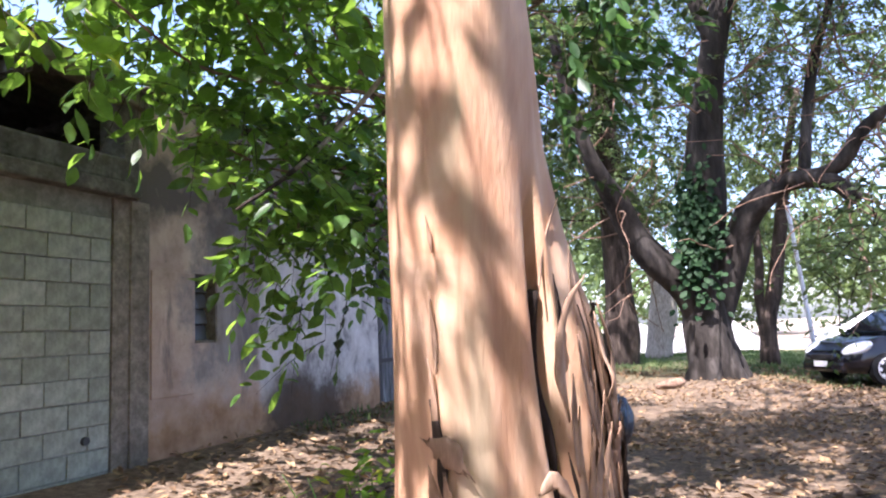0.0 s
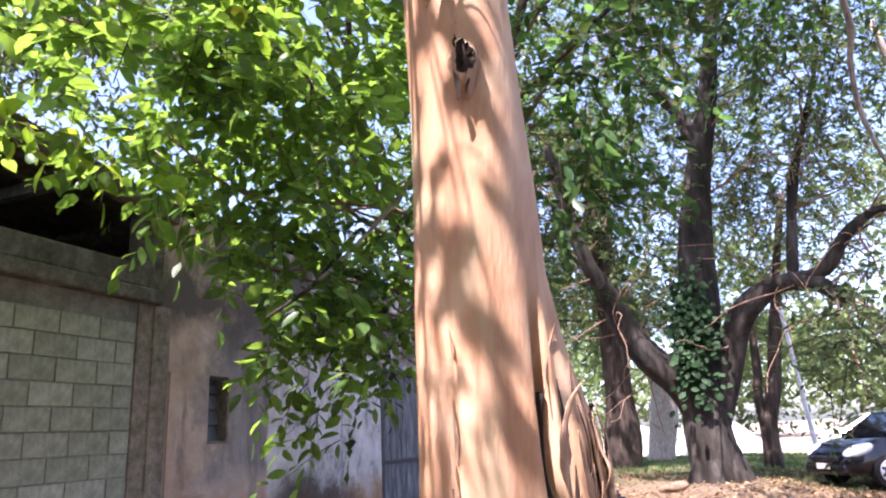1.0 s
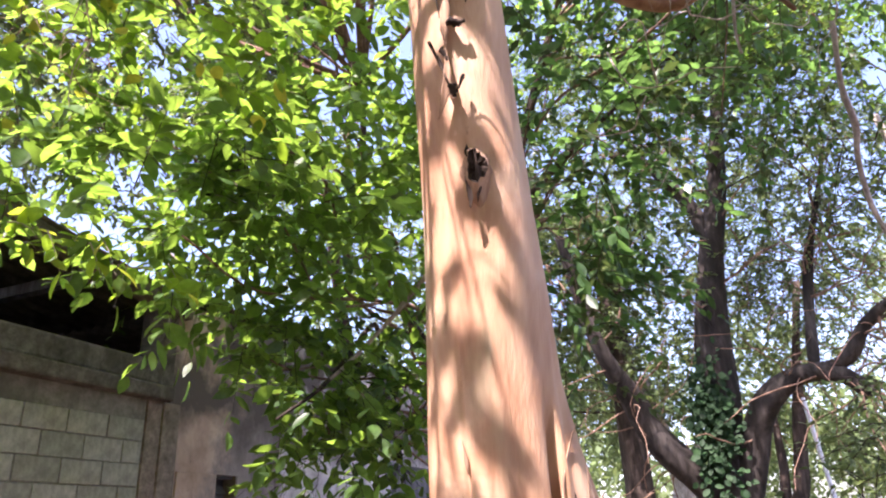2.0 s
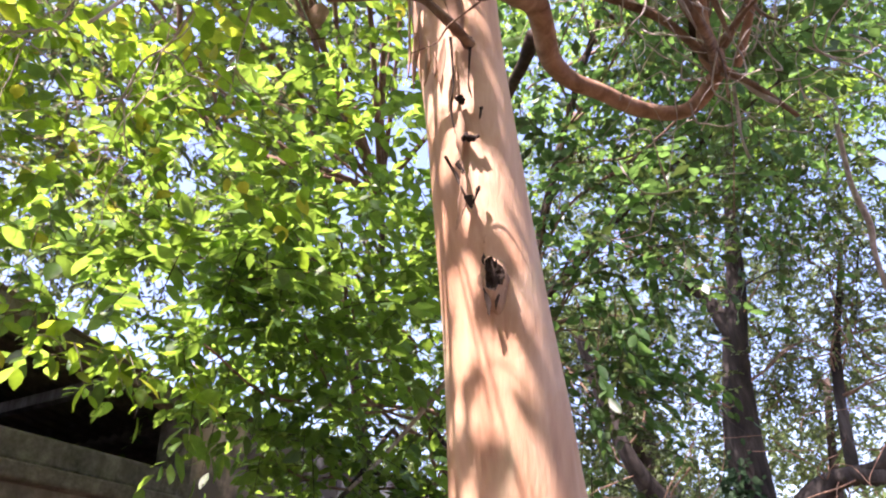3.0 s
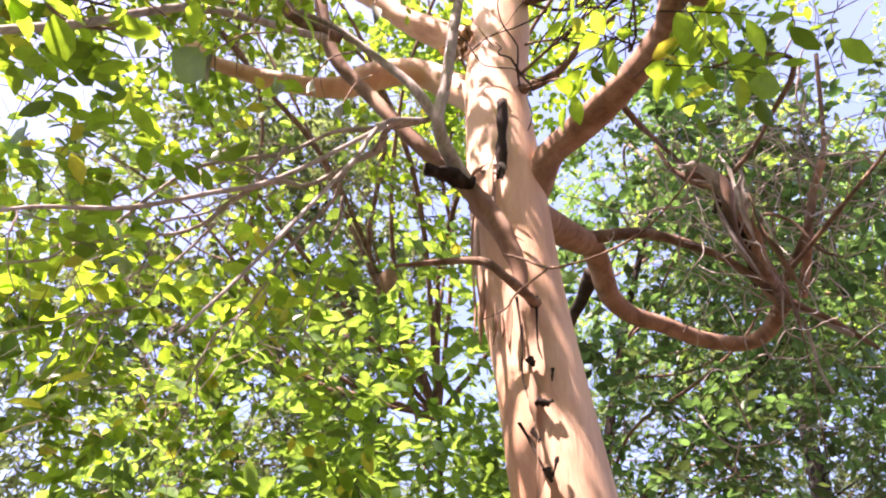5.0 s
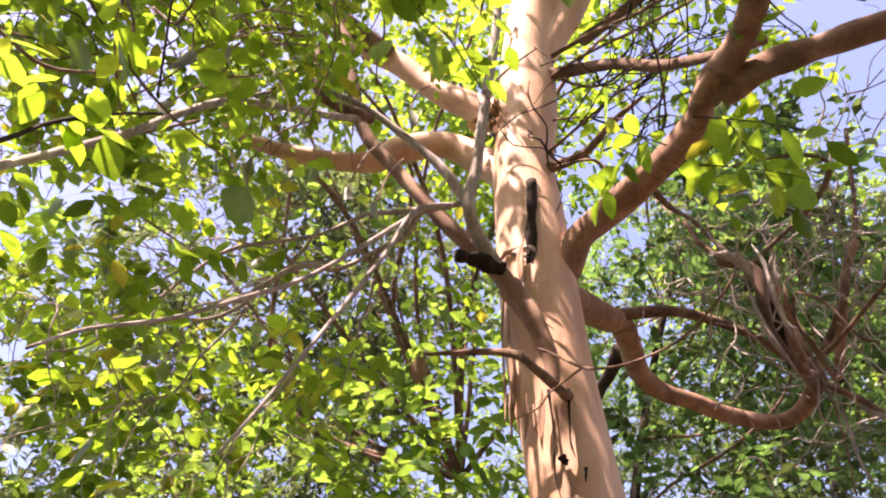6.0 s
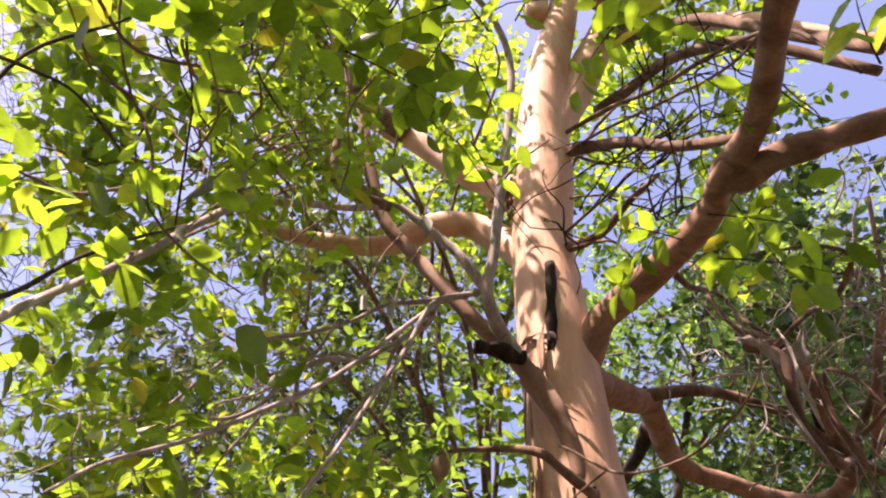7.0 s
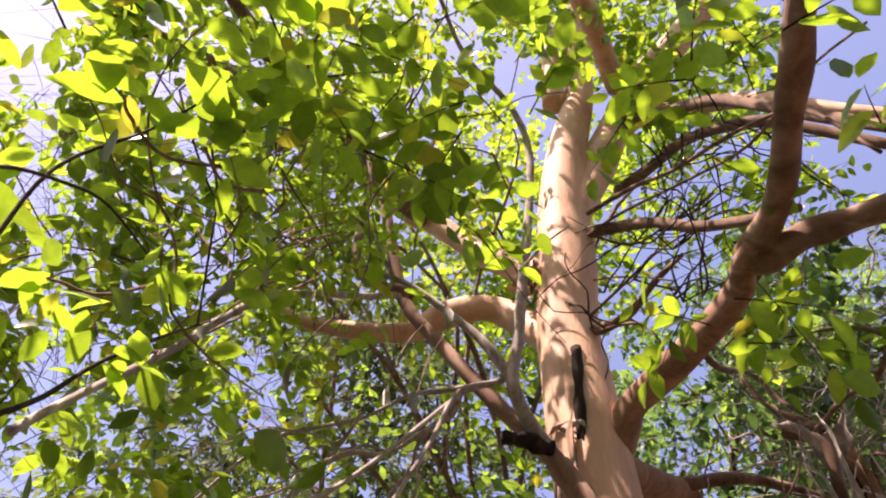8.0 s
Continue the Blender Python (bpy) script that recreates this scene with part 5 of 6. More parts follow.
NEAR2_BALLS = [(-1.44, 0.58, 7.75, 0.80), (-2.11, 0.58, 7.53, 0.70), (-0.72, 0.61, 8.39, 0.80), (0.97, 1.64, 8.09, 0.60), (1.02, 3.25, 7.86, 0.60), (-0.40, 0.16, 5.37, 0.30), (-2.31, -0.92, 5.86, 0.90), (-2.87, -0.60, 6.11, 0.90), (-1.80, -0.65, 6.68, 0.80), (-2.86, -0.28, 5.35, 0.80), (-2.70, 0.60, 5.31, 0.80), (-1.82, 0.76, 6.06, 0.60), (-2.00, -0.35, 5.01, 0.90), (-2.86, 1.76, 5.73, 0.90), (-2.95, 0.68, 4.44, 1.00), (-2.71, 2.87, 6.18, 0.90), (-1.63, -0.70, 5.67, 0.90), (-0.55, -0.10, 6.49, 0.70), (-2.30, 0.96, 4.47, 0.70), (-2.69, 1.88, 4.92, 0.80), (-2.84, 1.53, 4.07, 0.90), (-2.25, 1.53, 3.43, 0.70), (-2.63, 2.66, 4.39, 0.80), (-2.35, -0.95, 5.81, 0.60), (-2.52, -0.16, 5.71, 0.60), (-2.66, -0.22, 5.08, 0.60), (-2.12, -0.30, 6.44, 0.60), (-2.16, -0.88, 6.40, 0.60), (-1.61, -0.37, 6.89, 0.60), (-3.11, 0.34, 4.80, 0.60), (-3.76, 1.31, 4.64, 0.60), (-3.51, 2.03, 4.46, 0.60)]
MID_BALLS = [(-2.98, 2.86, 3.44, 0.45), (-2.83, 3.30, 3.47, 0.45), (-3.17, 2.50, 3.38, 0.40), (-3.09, 3.08, 2.91, 0.30), (-3.20, 2.71, 2.78, 0.22), (-3.18, 2.39, 2.76, 0.20), (-3.00, 3.36, 3.11, 0.40), (-3.16, 2.93, 3.05, 0.25), (-2.83, 2.84, 4.25, 1.00), (-2.05, 3.36, 5.00, 1.00), (-3.53, 2.65, 3.96, 1.00), (-2.69, 4.04, 4.10, 1.00), (-2.72, 3.00, 3.55, 0.90), (-2.26, 3.57, 4.40, 0.90), (-2.54, 4.08, 3.30, 1.00), (-2.93, 3.68, 2.64, 0.70), (-2.50, 4.72, 2.54, 0.70), (-2.64, 2.76, 3.02, 0.70), (-2.52, 3.52, 3.34, 0.80), (-2.69, 3.80, 2.47, 0.60), (-2.53, 4.12, 2.08, 0.40), (-2.76, 3.66, 2.33, 0.40), (-2.37, 4.49, 2.42, 0.60), (-2.31, 4.83, 2.03, 0.30), (-2.65, 4.82, 3.68, 1.00), (-2.87, 3.87, 2.45, 0.40), (-2.84, 3.98, 2.11, 0.35), (-2.66, 4.26, 1.98, 0.40), (-2.48, 4.52, 1.76, 0.30), (-2.67, 4.17, 2.37, 0.40), (-2.48, 4.54, 2.34, 0.45), (-2.58, 4.47, 1.57, 0.22), (-3.38, 3.17, 3.15, 0.40), (-3.10, 3.42, 3.26, 0.45), (-3.55, 3.09, 2.93, 0.30), (-2.94, 3.66, 3.11, 0.45), (-3.28, 3.39, 2.98, 0.30), (-3.18, 2.42, 3.25, 0.35)]
HANG_BALLS = [(-2.40, 1.71, 2.61, 0.14), (-2.38, 2.06, 2.63, 0.14), (-2.39, 2.31, 2.71, 0.16)]
BACK_BALLS = [(-3.99, -0.80, 8.95, 1.40), (-3.07, 0.90, 9.83, 1.30), (-0.27, 1.40, 9.80, 1.30), (-1.14, 0.51, 9.37, 1.30), (-2.28, -0.11, 8.63, 1.30), (-0.28, 2.76, 9.88, 0.80), (-3.21, 0.39, 7.72, 1.40), (-4.10, 0.73, 6.50, 1.40), (-2.86, 2.67, 7.32, 1.50), (-1.03, 1.39, 8.69, 1.40), (-2.69, -0.93, 7.59, 1.50), (1.01, 1.85, 9.08, 1.20), (-4.38, 3.81, 6.88, 1.70), (-4.55, 1.92, 6.98, 1.60), (-3.40, 5.75, 5.96, 1.80), (-2.17, 3.61, 7.88, 1.60), (-4.70, 4.33, 5.30, 1.60), (-3.49, 5.63, 4.79, 1.30), (-3.73, 4.50, 5.12, 1.30), (-3.97, 7.07, 3.84, 1.50)]
LEFT_BALLS = [(-7.88, 6.54, 8.82, 2.40), (-8.82, 4.46, 8.53, 2.60), (-6.66, 6.09, 8.77, 2.20), (-6.28, 4.67, 9.42, 2.00), (-5.21, 6.10, 10.60, 2.20), (-7.50, 7.02, 9.35, 1.80), (-4.05, 3.72, 11.34, 1.80)]
RIGHT_BALLS = [(-0.93, 4.76, 4.16, 0.50), (-0.77, 5.44, 4.01, 0.60), (-1.21, 5.53, 3.63, 0.45), (-0.46, 4.78, 4.23, 0.50), (-1.26, 6.73, 3.24, 0.50), (-1.09, 5.98, 3.94, 0.50), (-2.30, 4.90, 2.78, 0.50), (-2.63, 5.45, 2.11, 0.35), (-0.98, 5.01, 4.89, 0.80), (-1.32, 6.29, 3.52, 0.60), (-0.86, 6.76, 5.56, 1.00), (-1.11, 5.58, 3.96, 0.60), (-0.79, 5.32, 4.34, 0.60), (-1.08, 6.36, 3.42, 0.55), (-1.28, 6.71, 2.80, 0.35), (-1.03, 6.41, 6.20, 1.40), (-0.41, 6.21, 8.09, 1.80), (1.05, 5.62, 7.16, 1.50), (1.46, 7.23, 6.64, 1.60), (0.07, 8.09, 7.38, 1.60), (-0.37, 4.61, 6.80, 1.30), (0.72, 4.37, 7.02, 0.90), (0.53, 4.25, 5.66, 0.90), (-0.65, 5.31, 8.88, 1.40)]
OAK_BALLS = [(-1.25, 17.69, 8.09, 2.60), (1.47, 17.59, 8.31, 2.40), (-2.19, 17.84, 5.66, 1.80), (1.81, 18.13, 6.67, 1.20), (0.20, 15.35, 11.59, 3.40), (3.08, 16.00, 8.93, 1.60), (0.30, 13.77, 12.97, 3.20), (2.78, 14.58, 9.64, 2.60), (2.20, 11.88, 13.35, 3.20), (-2.16, 16.78, 7.45, 2.00)]
SIDE_BALLS = [(1.54, 9.86, 1.98, 0.70), (1.95, 9.74, 2.43, 0.80), (1.98, 8.06, 4.75, 0.80)]
T3_BALLS = [(-3.53, 22.49, 8.87, 3.50), (-3.43, 20.60, 13.09, 4.50), (-4.05, 25.26, 5.90, 2.20), (-2.52, 27.20, 7.42, 2.50), (-5.92, 21.91, 9.06, 4.00), (-8.45, 18.27, 10.15, 4.50), (-9.09, 19.48, 5.97, 3.00)]
T2_BALLS = [(1.98, 22.91, 8.15, 3.20), (2.49, 24.63, 4.79, 2.20), (1.08, 23.77, 4.42, 1.30), (3.71, 23.80, 11.06, 3.00)]

crown(tree, FOOT, NEAR_BALLS, 11, 34, 0.13, NEAR_LEAF, LEAF_NEAR, BARK_DARK, (0.25, 0.5), 9, gap=-0.3, gap_scale=1.6)
crown(tree, FOOT, FRONT_BALLS, 13, 28, 0.135, NEAR_LEAF, LEAF_NEAR, BARK_DARK, (0.2, 0.42), 8, gap=-0.9, gap_scale=1.6)
crown(tree, FOOT, NEAR2_BALLS, 14, 150, 0.125, NEAR_LEAF, LEAF_NEAR, BARK_LIMB, (0.3, 0.7), 11, thick=0.0028, gap=0.0, gap_scale=1.5, chinks=2)
crown(tree, FOOT, HANG_BALLS, 15, 60, 0.11, NEAR_LEAF, LEAF_NEAR, BARK_GREY, (0.12, 0.2), 6, 0.5)
# clumps added high up to shade the forked tree and open ground
SHADE_BALLS = [(-1.0, 11.4, 9.6, 1.7), (-3.0, 12.0, 12.5, 2.8), (-0.8, 11.5, 13.5, 3.0), (1.4, 11.5, 12.8, 2.8), (1.2, 9.8, 10.2, 2.4), (3.8, 10.5, 10.5, 2.8), (4.5, 14.0, 9.0, 2.6)]
OVER_BALLS = [(-0.1, 3.1, 9.4, 0.9), (-2.0, 0.9, 9.8, 1.6), (0.6, 2.4, 11.0, 1.8), (-1.5, 3.0, 10.0, 1.6)]
# leaf clumps added for shade, most out of view over the eye
LID_SCREEN_BALLS = [(-1.35, 3.9, 8.3, 0.8), (-1.4, 3.3, 9.5, 1.3), (-0.43, -1.45, 6.7, 0.5), (-0.10, -1.30, 6.6, 0.5), (0.10, -0.90, 7.1, 0.5), (-0.75, -1.60, 6.5, 0.45), (0.45, -1.0, 6.9, 0.5)]
# unseen clumps added behind the eye to cut bounced light and shade leaves
REAR_SCREEN_BALLS = [(0.2, -1.0, 8.0, 0.9), (0.9, -0.7, 8.0, 0.9), (0.7, -2.2, 7.6, 1.1), (1.5, -3.5, 7.0, 1.6), (2.2, -1.5, 7.2, 1.4), (2.5, -4.5, 7.0, 1.6), (3.0, 0.3, 7.6, 1.5)]
crown(tree, FOOT, REAR_SCREEN_BALLS, 12, 34, 0.15, NEAR_LEAF, LEAF_NEAR, BARK_GREY, (0.3, 0.7), 11, gap=-1.0)
crown(tree, FOOT, LID_SCREEN_BALLS, 34, 110, 0.13, NEAR_LEAF, LEAF_NEAR, BARK_GREY, (0.3, 0.6), 11, gap=-1.0, chinks=False)
# unseen bough out to those added clumps
bough([(0.3, 1.8, 8.0), (0.4, 0.5, 7.6), (0.3, -1.2, 7.2), (0.2, -3.2, 7.1), (-0.2, -5.0, 7.0)], 0.1, 0.03, BARK)
crown(tree, FOOT, OVER_BALLS, 16, 75, 0.12, NEAR_LEAF, LEAF_NEAR, BARK_GREY, (0.3, 0.7), 11, chinks=2)


def rosette(place, count, size, seed):
    """Large leaves spreading from the tip of a twig."""
    rng = np.random.default_rng(seed)
    a = rng.uniform(0, 6.28) + np.linspace(0, 3.6, count) + rng.uniform(-0.3, 0.3, count)
    w = np.stack([np.cos(a), np.sin(a), rng.uniform(-0.35, 0.25, count)], 1)
    p = np.tile(np.array(place), (count, 1)) + w * rng.uniform(0.0, 0.03, (count, 1)) + rng.normal(size=(count, 3)) * 0.03 - FOOT
    v, f = leaf_arrays(p, w, np.array((0, 0, 1.0)) + rng.normal(size=(count, 3)) * 0.25, size * rng.uniform(0.75, 1.15, count), NEAR_LEAF, rng)
    n, k = len(NEAR_LEAF[0]), len(NEAR_LEAF[1])
    for i in range(count):
        mesh_object("leaf", v[i * n : i * n + n], f[i * k : i * k + k] - i * n, LEAF_NEAR, tree, False, "large glowing green leaf")
    x, y, z = place
    bough([(x, y, z), (x - 0.12, y + 0.05, z + 0.15), (x - 0.3, y + 0.22, z + 0.45), (x - 0.45, y + 0.5, z + 1.1)], 0.004, 0.008, BARK_LIMB, "twig")


for k, place in enumerate(((-0.77, -0.50, 3.65), (-1.26, -0.27, 3.55), (-0.38, -0.32, 3.98), (-0.74, -0.29, 3.77), (-1.04, 0.21, 3.95), (-1.23, 0.01, 3.52))):
    rosette(place, 5, 0.16 if k < 4 else 0.13, 200 + k)
# clumps added on the sun's side to shade the hanging leaves
VEIL_BALLS = [(x + 1.5 * sun_way.x, y + 1.5 * sun_way.y, z + 1.5 * sun_way.z, 0.3) for x, y, z, r in HANG_BALLS]
crown(tree, FOOT, VEIL_BALLS, 16, 70, 0.12, NEAR_LEAF, LEAF_NEAR, BARK_GREY, (0.15, 0.35), 8, gap=-1.0, chinks=False)
# leaf clumps added on the way to the sun, to dapple the trunk
sunny = np.random.default_rng(17)
DAPPLE_BALLS = []
for z in np.concatenate([np.arange(0.8, 3.0, 0.36), np.arange(3.1, 4.5, 0.45), np.arange(4.7, 8.0, 0.55)]):
    x, y, r = stem_at(z)
    d = (4.1 if z < 3.0 else 3.4 if z < 4.6 else 1.7) + sunny.uniform(0, 0.5)
    DAPPLE_BALLS.append((x + sun_way.x * d + sunny.normal() * 0.06, y + sun_way.y * d, z + sun_way.z * d, 0.42 if z < 4.6 else 0.36))
crown(tree, FOOT, DAPPLE_BALLS[:7], 19, 900, 0.06, NEAR_LEAF, LEAF_NEAR, BARK_GREY, (0.15, 0.35), 8, thick=0.002, gap=-1.2, gap_scale=3.0)
crown(tree, FOOT, DAPPLE_BALLS[7:11], 18, 480, 0.06, NEAR_LEAF, LEAF_NEAR, BARK_GREY, (0.15, 0.35), 8, thick=0.002, gap=-1.2, gap_scale=3.0)
crown(tree, FOOT, DAPPLE_BALLS[11:], 21, 85, 0.075, NEAR_LEAF, LEAF_NEAR, BARK_GREY, (0.15, 0.35), 9, gap=-1.0, gap_scale=3.0, chinks=False)

# ---- second tree, before the building ----
SECOND = np.array((-2.65, 8.1, 0.1))
second = new("tree")
second.location = SECOND
tagged(second, "leafy tree with drooping branches in front of the building", "tree")
limb("trunk", np.array([(-2.65, 8.1, 0.0), (-2.65, 8.0, 1.2), (-2.75, 7.6, 2.6), (-3.3, 6.2, 4.2), (-3.0, 5.4, 5.8)]) - SECOND, 0.07, 0.03, BARK_DARK, second, 10)
limb("limb", np.array([(-3.4, 6.5, 3.4), (-2.9, 5.4, 3.2), (-2.41, 3.92, 2.39), (-2.5, 3.5, 2.1)]) - SECOND, 0.03, 0.008, BARK_DARK, second, 7)
limb("limb", np.array([(-2.41, 3.92, 2.39), (-2.28, 4.0, 2.53), (-2.11, 4.09, 2.73), (-1.9, 4.09, 2.92), (-1.67, 3.97, 3.04)]) - SECOND, 0.012, 0.018, BARK_GREY, second, 7)
limb("limb", np.array([(-3.3, 6.2, 4.2), (-3.2, 5.2, 4.4), (-3.1, 4.2, 4.0), (-3.0, 3.3, 3.6)]) - SECOND, 0.03, 0.01, BARK_DARK, second, 7)
reach(second, SECOND, [(-2.65, 8.0, 1.2), (-2.75, 7.6, 2.6), (-3.3, 6.2, 4.2), (-3.0, 5.4, 5.8)], MID_BALLS[8:25], BARK_LIMB, 22)
reach(second, SECOND, [(-3.3, 6.2, 4.2), (-3.0, 5.4, 5.8)], BACK_BALLS, BARK_LIMB, 23)
crown(second, SECOND, MID_BALLS, 21, 54, 0.14, NEAR_LEAF, LEAF_MID, BARK_DARK, (0.3, 0.65), 10, 0.25, gap=-0.6)
# more clumps added to shade the lower leaves and ground by the wall
VEIL_BALLS = [(-3.7, 1.6, 4.4, 0.5), (-3.45, 1.95, 4.4, 0.5), (-3.35, 2.2, 4.1, 0.5), (-3.4, 2.3, 3.7, 0.45),
              (-3.3, 3.25, 3.9, 0.7), (-3.7, 3.0, 4.3, 0.7), (-3.0, 3.4, 3.4, 0.6), (-4.4, 3.3, 5.4, 0.9), (-3.9, 3.6, 5.6, 0.8)]
crown(second, SECOND, VEIL_BALLS, 20, 45, 0.12, NEAR_LEAF, LEAF_MID, BARK_GREY, (0.15, 0.4), 9, gap=-1.0, chinks=False)
crown(second, SECOND, BACK_BALLS, 24, 33, 0.16, NEAR_LEAF, LEAF_MID, BARK_DARK, (0.4, 0.8), 12, 0.3, 0.006, -0.2, 0.8, chinks=2)

# ---- third tree, behind the main one ----
THIRD = np.array((-2.5, 7.3, 0.1))
third = new("tree")
third.location = THIRD
tagged(third, "slender leafy tree hidden behind the orange trunk", "tree")
limb("trunk", np.array([(-2.5, 7.3, 0.0), (-2.4, 7.3, 2.0), (-2.1, 7.1, 4.5), (-1.2, 6.8, 7.0), (0.0, 6.2, 9.0)]) - THIRD, 0.09, 0.03, BARK_DARK, third, 10)
limb("limb", np.array([(-2.0, 7.1, 4.8), (-0.4, 6.9, 5.9), (1.2, 6.6, 6.6)]) - THIRD, 0.04, 0.015, BARK_DARK, third, 8)
reach(third, THIRD, [(-2.1, 7.1, 4.5), (-1.2, 6.8, 7.0), (0.0, 6.2, 9.0)], RIGHT_BALLS + SHADE_BALLS, BARK_LIMB, 28)
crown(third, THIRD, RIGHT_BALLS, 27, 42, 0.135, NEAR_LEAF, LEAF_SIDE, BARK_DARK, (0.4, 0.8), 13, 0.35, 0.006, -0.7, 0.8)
# second set on the same clumps, coloured as shaded leaves
crown(third, THIRD, RIGHT_BALLS, 26, 18, 0.15, FAR_LEAF, LEAF_SHADED, BARK_DARK, (0.4, 0.8), 13, 0.35, 0.006, -0.7, 0.8)
crown(third, THIRD, SHADE_BALLS, 29, 38, 0.15, FAR_LEAF, LEAF_MID, BARK_DARK, (0.4, 0.9), 14, 0.35, 0.006, -0.4, 0.6)


# ---- trees behind ----
def far_tree(place, wood, balls, seed, label, leaf=0.16, count=14, k=42, gap=-0.6):
    ob = new("tree")
    ob.location = place
    tagged(ob, label, "tree", "trees behind")
    o = np.array(place)
    for n, (name, pts, r0, r1, mat) in enumerate(wood):
        limb(name, np.array(pts) - o, r0, r1, mat, ob, 16, 0.09, seed + n)
    reach(ob, o, wood[0][1], balls, wood[0][4], seed)
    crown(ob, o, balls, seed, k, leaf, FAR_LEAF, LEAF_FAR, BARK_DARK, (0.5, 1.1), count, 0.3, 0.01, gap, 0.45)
    return ob


OAK_WOOD = [
    ("trunk", [(-0.48, 16.5, 0.0), (-0.5, 16.5, 0.5), (-0.56, 16.49, 1.5), (-0.46, 16.5, 2.54), (-0.36, 16.4, 3.79), (-0.31, 16.3, 5.08), (-0.09, 16.2, 6.36), (0.12, 16.1, 7.4), (0.44, 16.0, 8.69), (0.73, 15.79, 10.24), (1.07, 15.57, 12.23)], 0.58, 0.12, BARK_OAK),
    ("limb", [(-0.57, 16.49, 1.43), (-1.02, 16.27, 2.18), (-1.54, 15.93, 2.81), (-1.89, 15.69, 3.38), (-2.1, 15.36, 3.92), (-2.44, 14.8, 4.74), (-2.75, 14.5, 5.9), (-3.0, 14.2, 7.4)], 0.4, 0.1, BARK_OAK),
    ("limb", [(-0.4, 16.5, 1.31), (-0.02, 16.4, 2.51), (0.41, 16.2, 3.51), (1.02, 15.97, 4.03), (1.56, 15.73, 4.11), (2.03, 15.47, 3.87), (2.31, 15.33, 3.52)], 0.34, 0.13, BARK_OAK),
    ("limb", [(1.4, 15.75, 4.1), (2.07, 15.47, 4.24), (2.52, 15.2, 4.82), (3.01, 14.9, 5.13), (3.58, 14.57, 5.06)], 0.17, 0.06, BARK_OAK),
    ("limb", [(0.1, 16.1, 7.28), (-0.27, 16.0, 8.42), (-0.71, 15.79, 8.99), (-1.14, 15.56, 9.7), (-1.44, 15.34, 10.54)], 0.18, 0.06, BARK_OAK),
    ("limb", [(1.5, 15.75, 4.1), (1.68, 15.92, 5.37), (1.94, 15.89, 6.59), (2.36, 15.83, 7.8), (2.72, 15.77, 8.89)], 0.13, 0.04, BARK_OAK)]
big = far_tree((-0.5, 16.5, 0.1), OAK_WOOD, OAK_BALLS, 31, "large dark tree with forked trunk and climbing leaves on bare soil", 0.135, 20, k=58, gap=-0.5)
for n, (x, y) in enumerate(((-1.0, 16.2), (0.05, 16.15), (-0.5, 15.85), (0.2, 16.7))):
    limb("root", np.array([(-0.52 + (x + 0.5) * 0.35, 16.45 + (y - 16.5) * 0.4, 1.0), (-0.5 + (x + 0.5) * 0.7, 16.5 + (y - 16.5) * 0.75, 0.4), (x, y, -0.05)]) - np.array((-0.5, 16.5, 0.1)), 0.2, 0.16, BARK_OAK, big, 12, 0.08, n)

twiglets([OAK_WOOD[0][1][4:]] + [w[1][1:] for w in OAK_WOOD[1:]], 170, 2.6, 0.02, BARK_LIMB, 33, "crooked bare twigs", big, (-0.5, 16.5, 0.1))
limb("vine", np.array([(1.11, 4.84, 4.68), (1.10, 5.09, 4.29), (1.14, 5.23, 4.03), (1.12, 5.34, 3.82), (1.14, 5.47, 3.51), (1.21, 5.56, 3.24), (1.27, 5.61, 3.03), (1.24, 5.72, 2.66), (1.19, 5.81, 2.26)]) - THIRD, 0.022, 0.016, BARK_GREY, third, 8, 0.15, 5, "pale twisting hanging vine")


def climber():
    """Large lobed leaves of a creeper on the forked trunk."""
    rng = np.random.default_rng(8)
    n = 650
    p = np.stack([rng.normal(-0.58, 0.23, n), rng.uniform(15.6, 15.95, n), rng.normal(3.3, 0.62, n)], 1) - (-0.5, 16.5, 0.1)
    w = np.stack([rng.normal(size=n) * 0.6, rng.normal(size=n) * 0.3 - 0.4, rng.normal(size=n) * 0.5 - 0.7], 1)
    v, f = leaf_arrays(p, w, np.array((0, -1.0, 0.5)) + rng.normal(size=(n, 3)) * 0.3, rng.uniform(0.1, 0.22, n), (NEAR_LEAF[0] * (1.4, 1, 1), NEAR_LEAF[1]), rng)
    tagged(mesh_object("climber", v, f, LEAF_CLIMB, big, False, "dark green broad-leaved creeper"), kind="stuff")


LEAF_CLIMB = leaf_material("leaf_climber", (0.01, 0.03, 0.012), (0.022, 0.056, 0.02), (0.045, 0.11, 0.03), 0.15, 0.6, 0.15)
climber()
far_tree((0.83, 22, 0.1), [("trunk", [(0.83, 22, 0.0), (0.89, 21.99, 1.28), (1.18, 21.97, 2.53), (1.41, 21.96, 3.82), (1.68, 21.94, 5.46), (2.19, 21.89, 7.8)], 0.26, 0.1, BARK_DARK),
                           ("trunk", [(0.84, 22, 0.5), (0.71, 21.99, 1.92), (0.78, 21.99, 2.88), (0.81, 21.99, 4.54)], 0.18, 0.08, BARK_DARK)], T2_BALLS, 41, "slim twin-stemmed dark tree on grass", 0.16, 18, k=55)
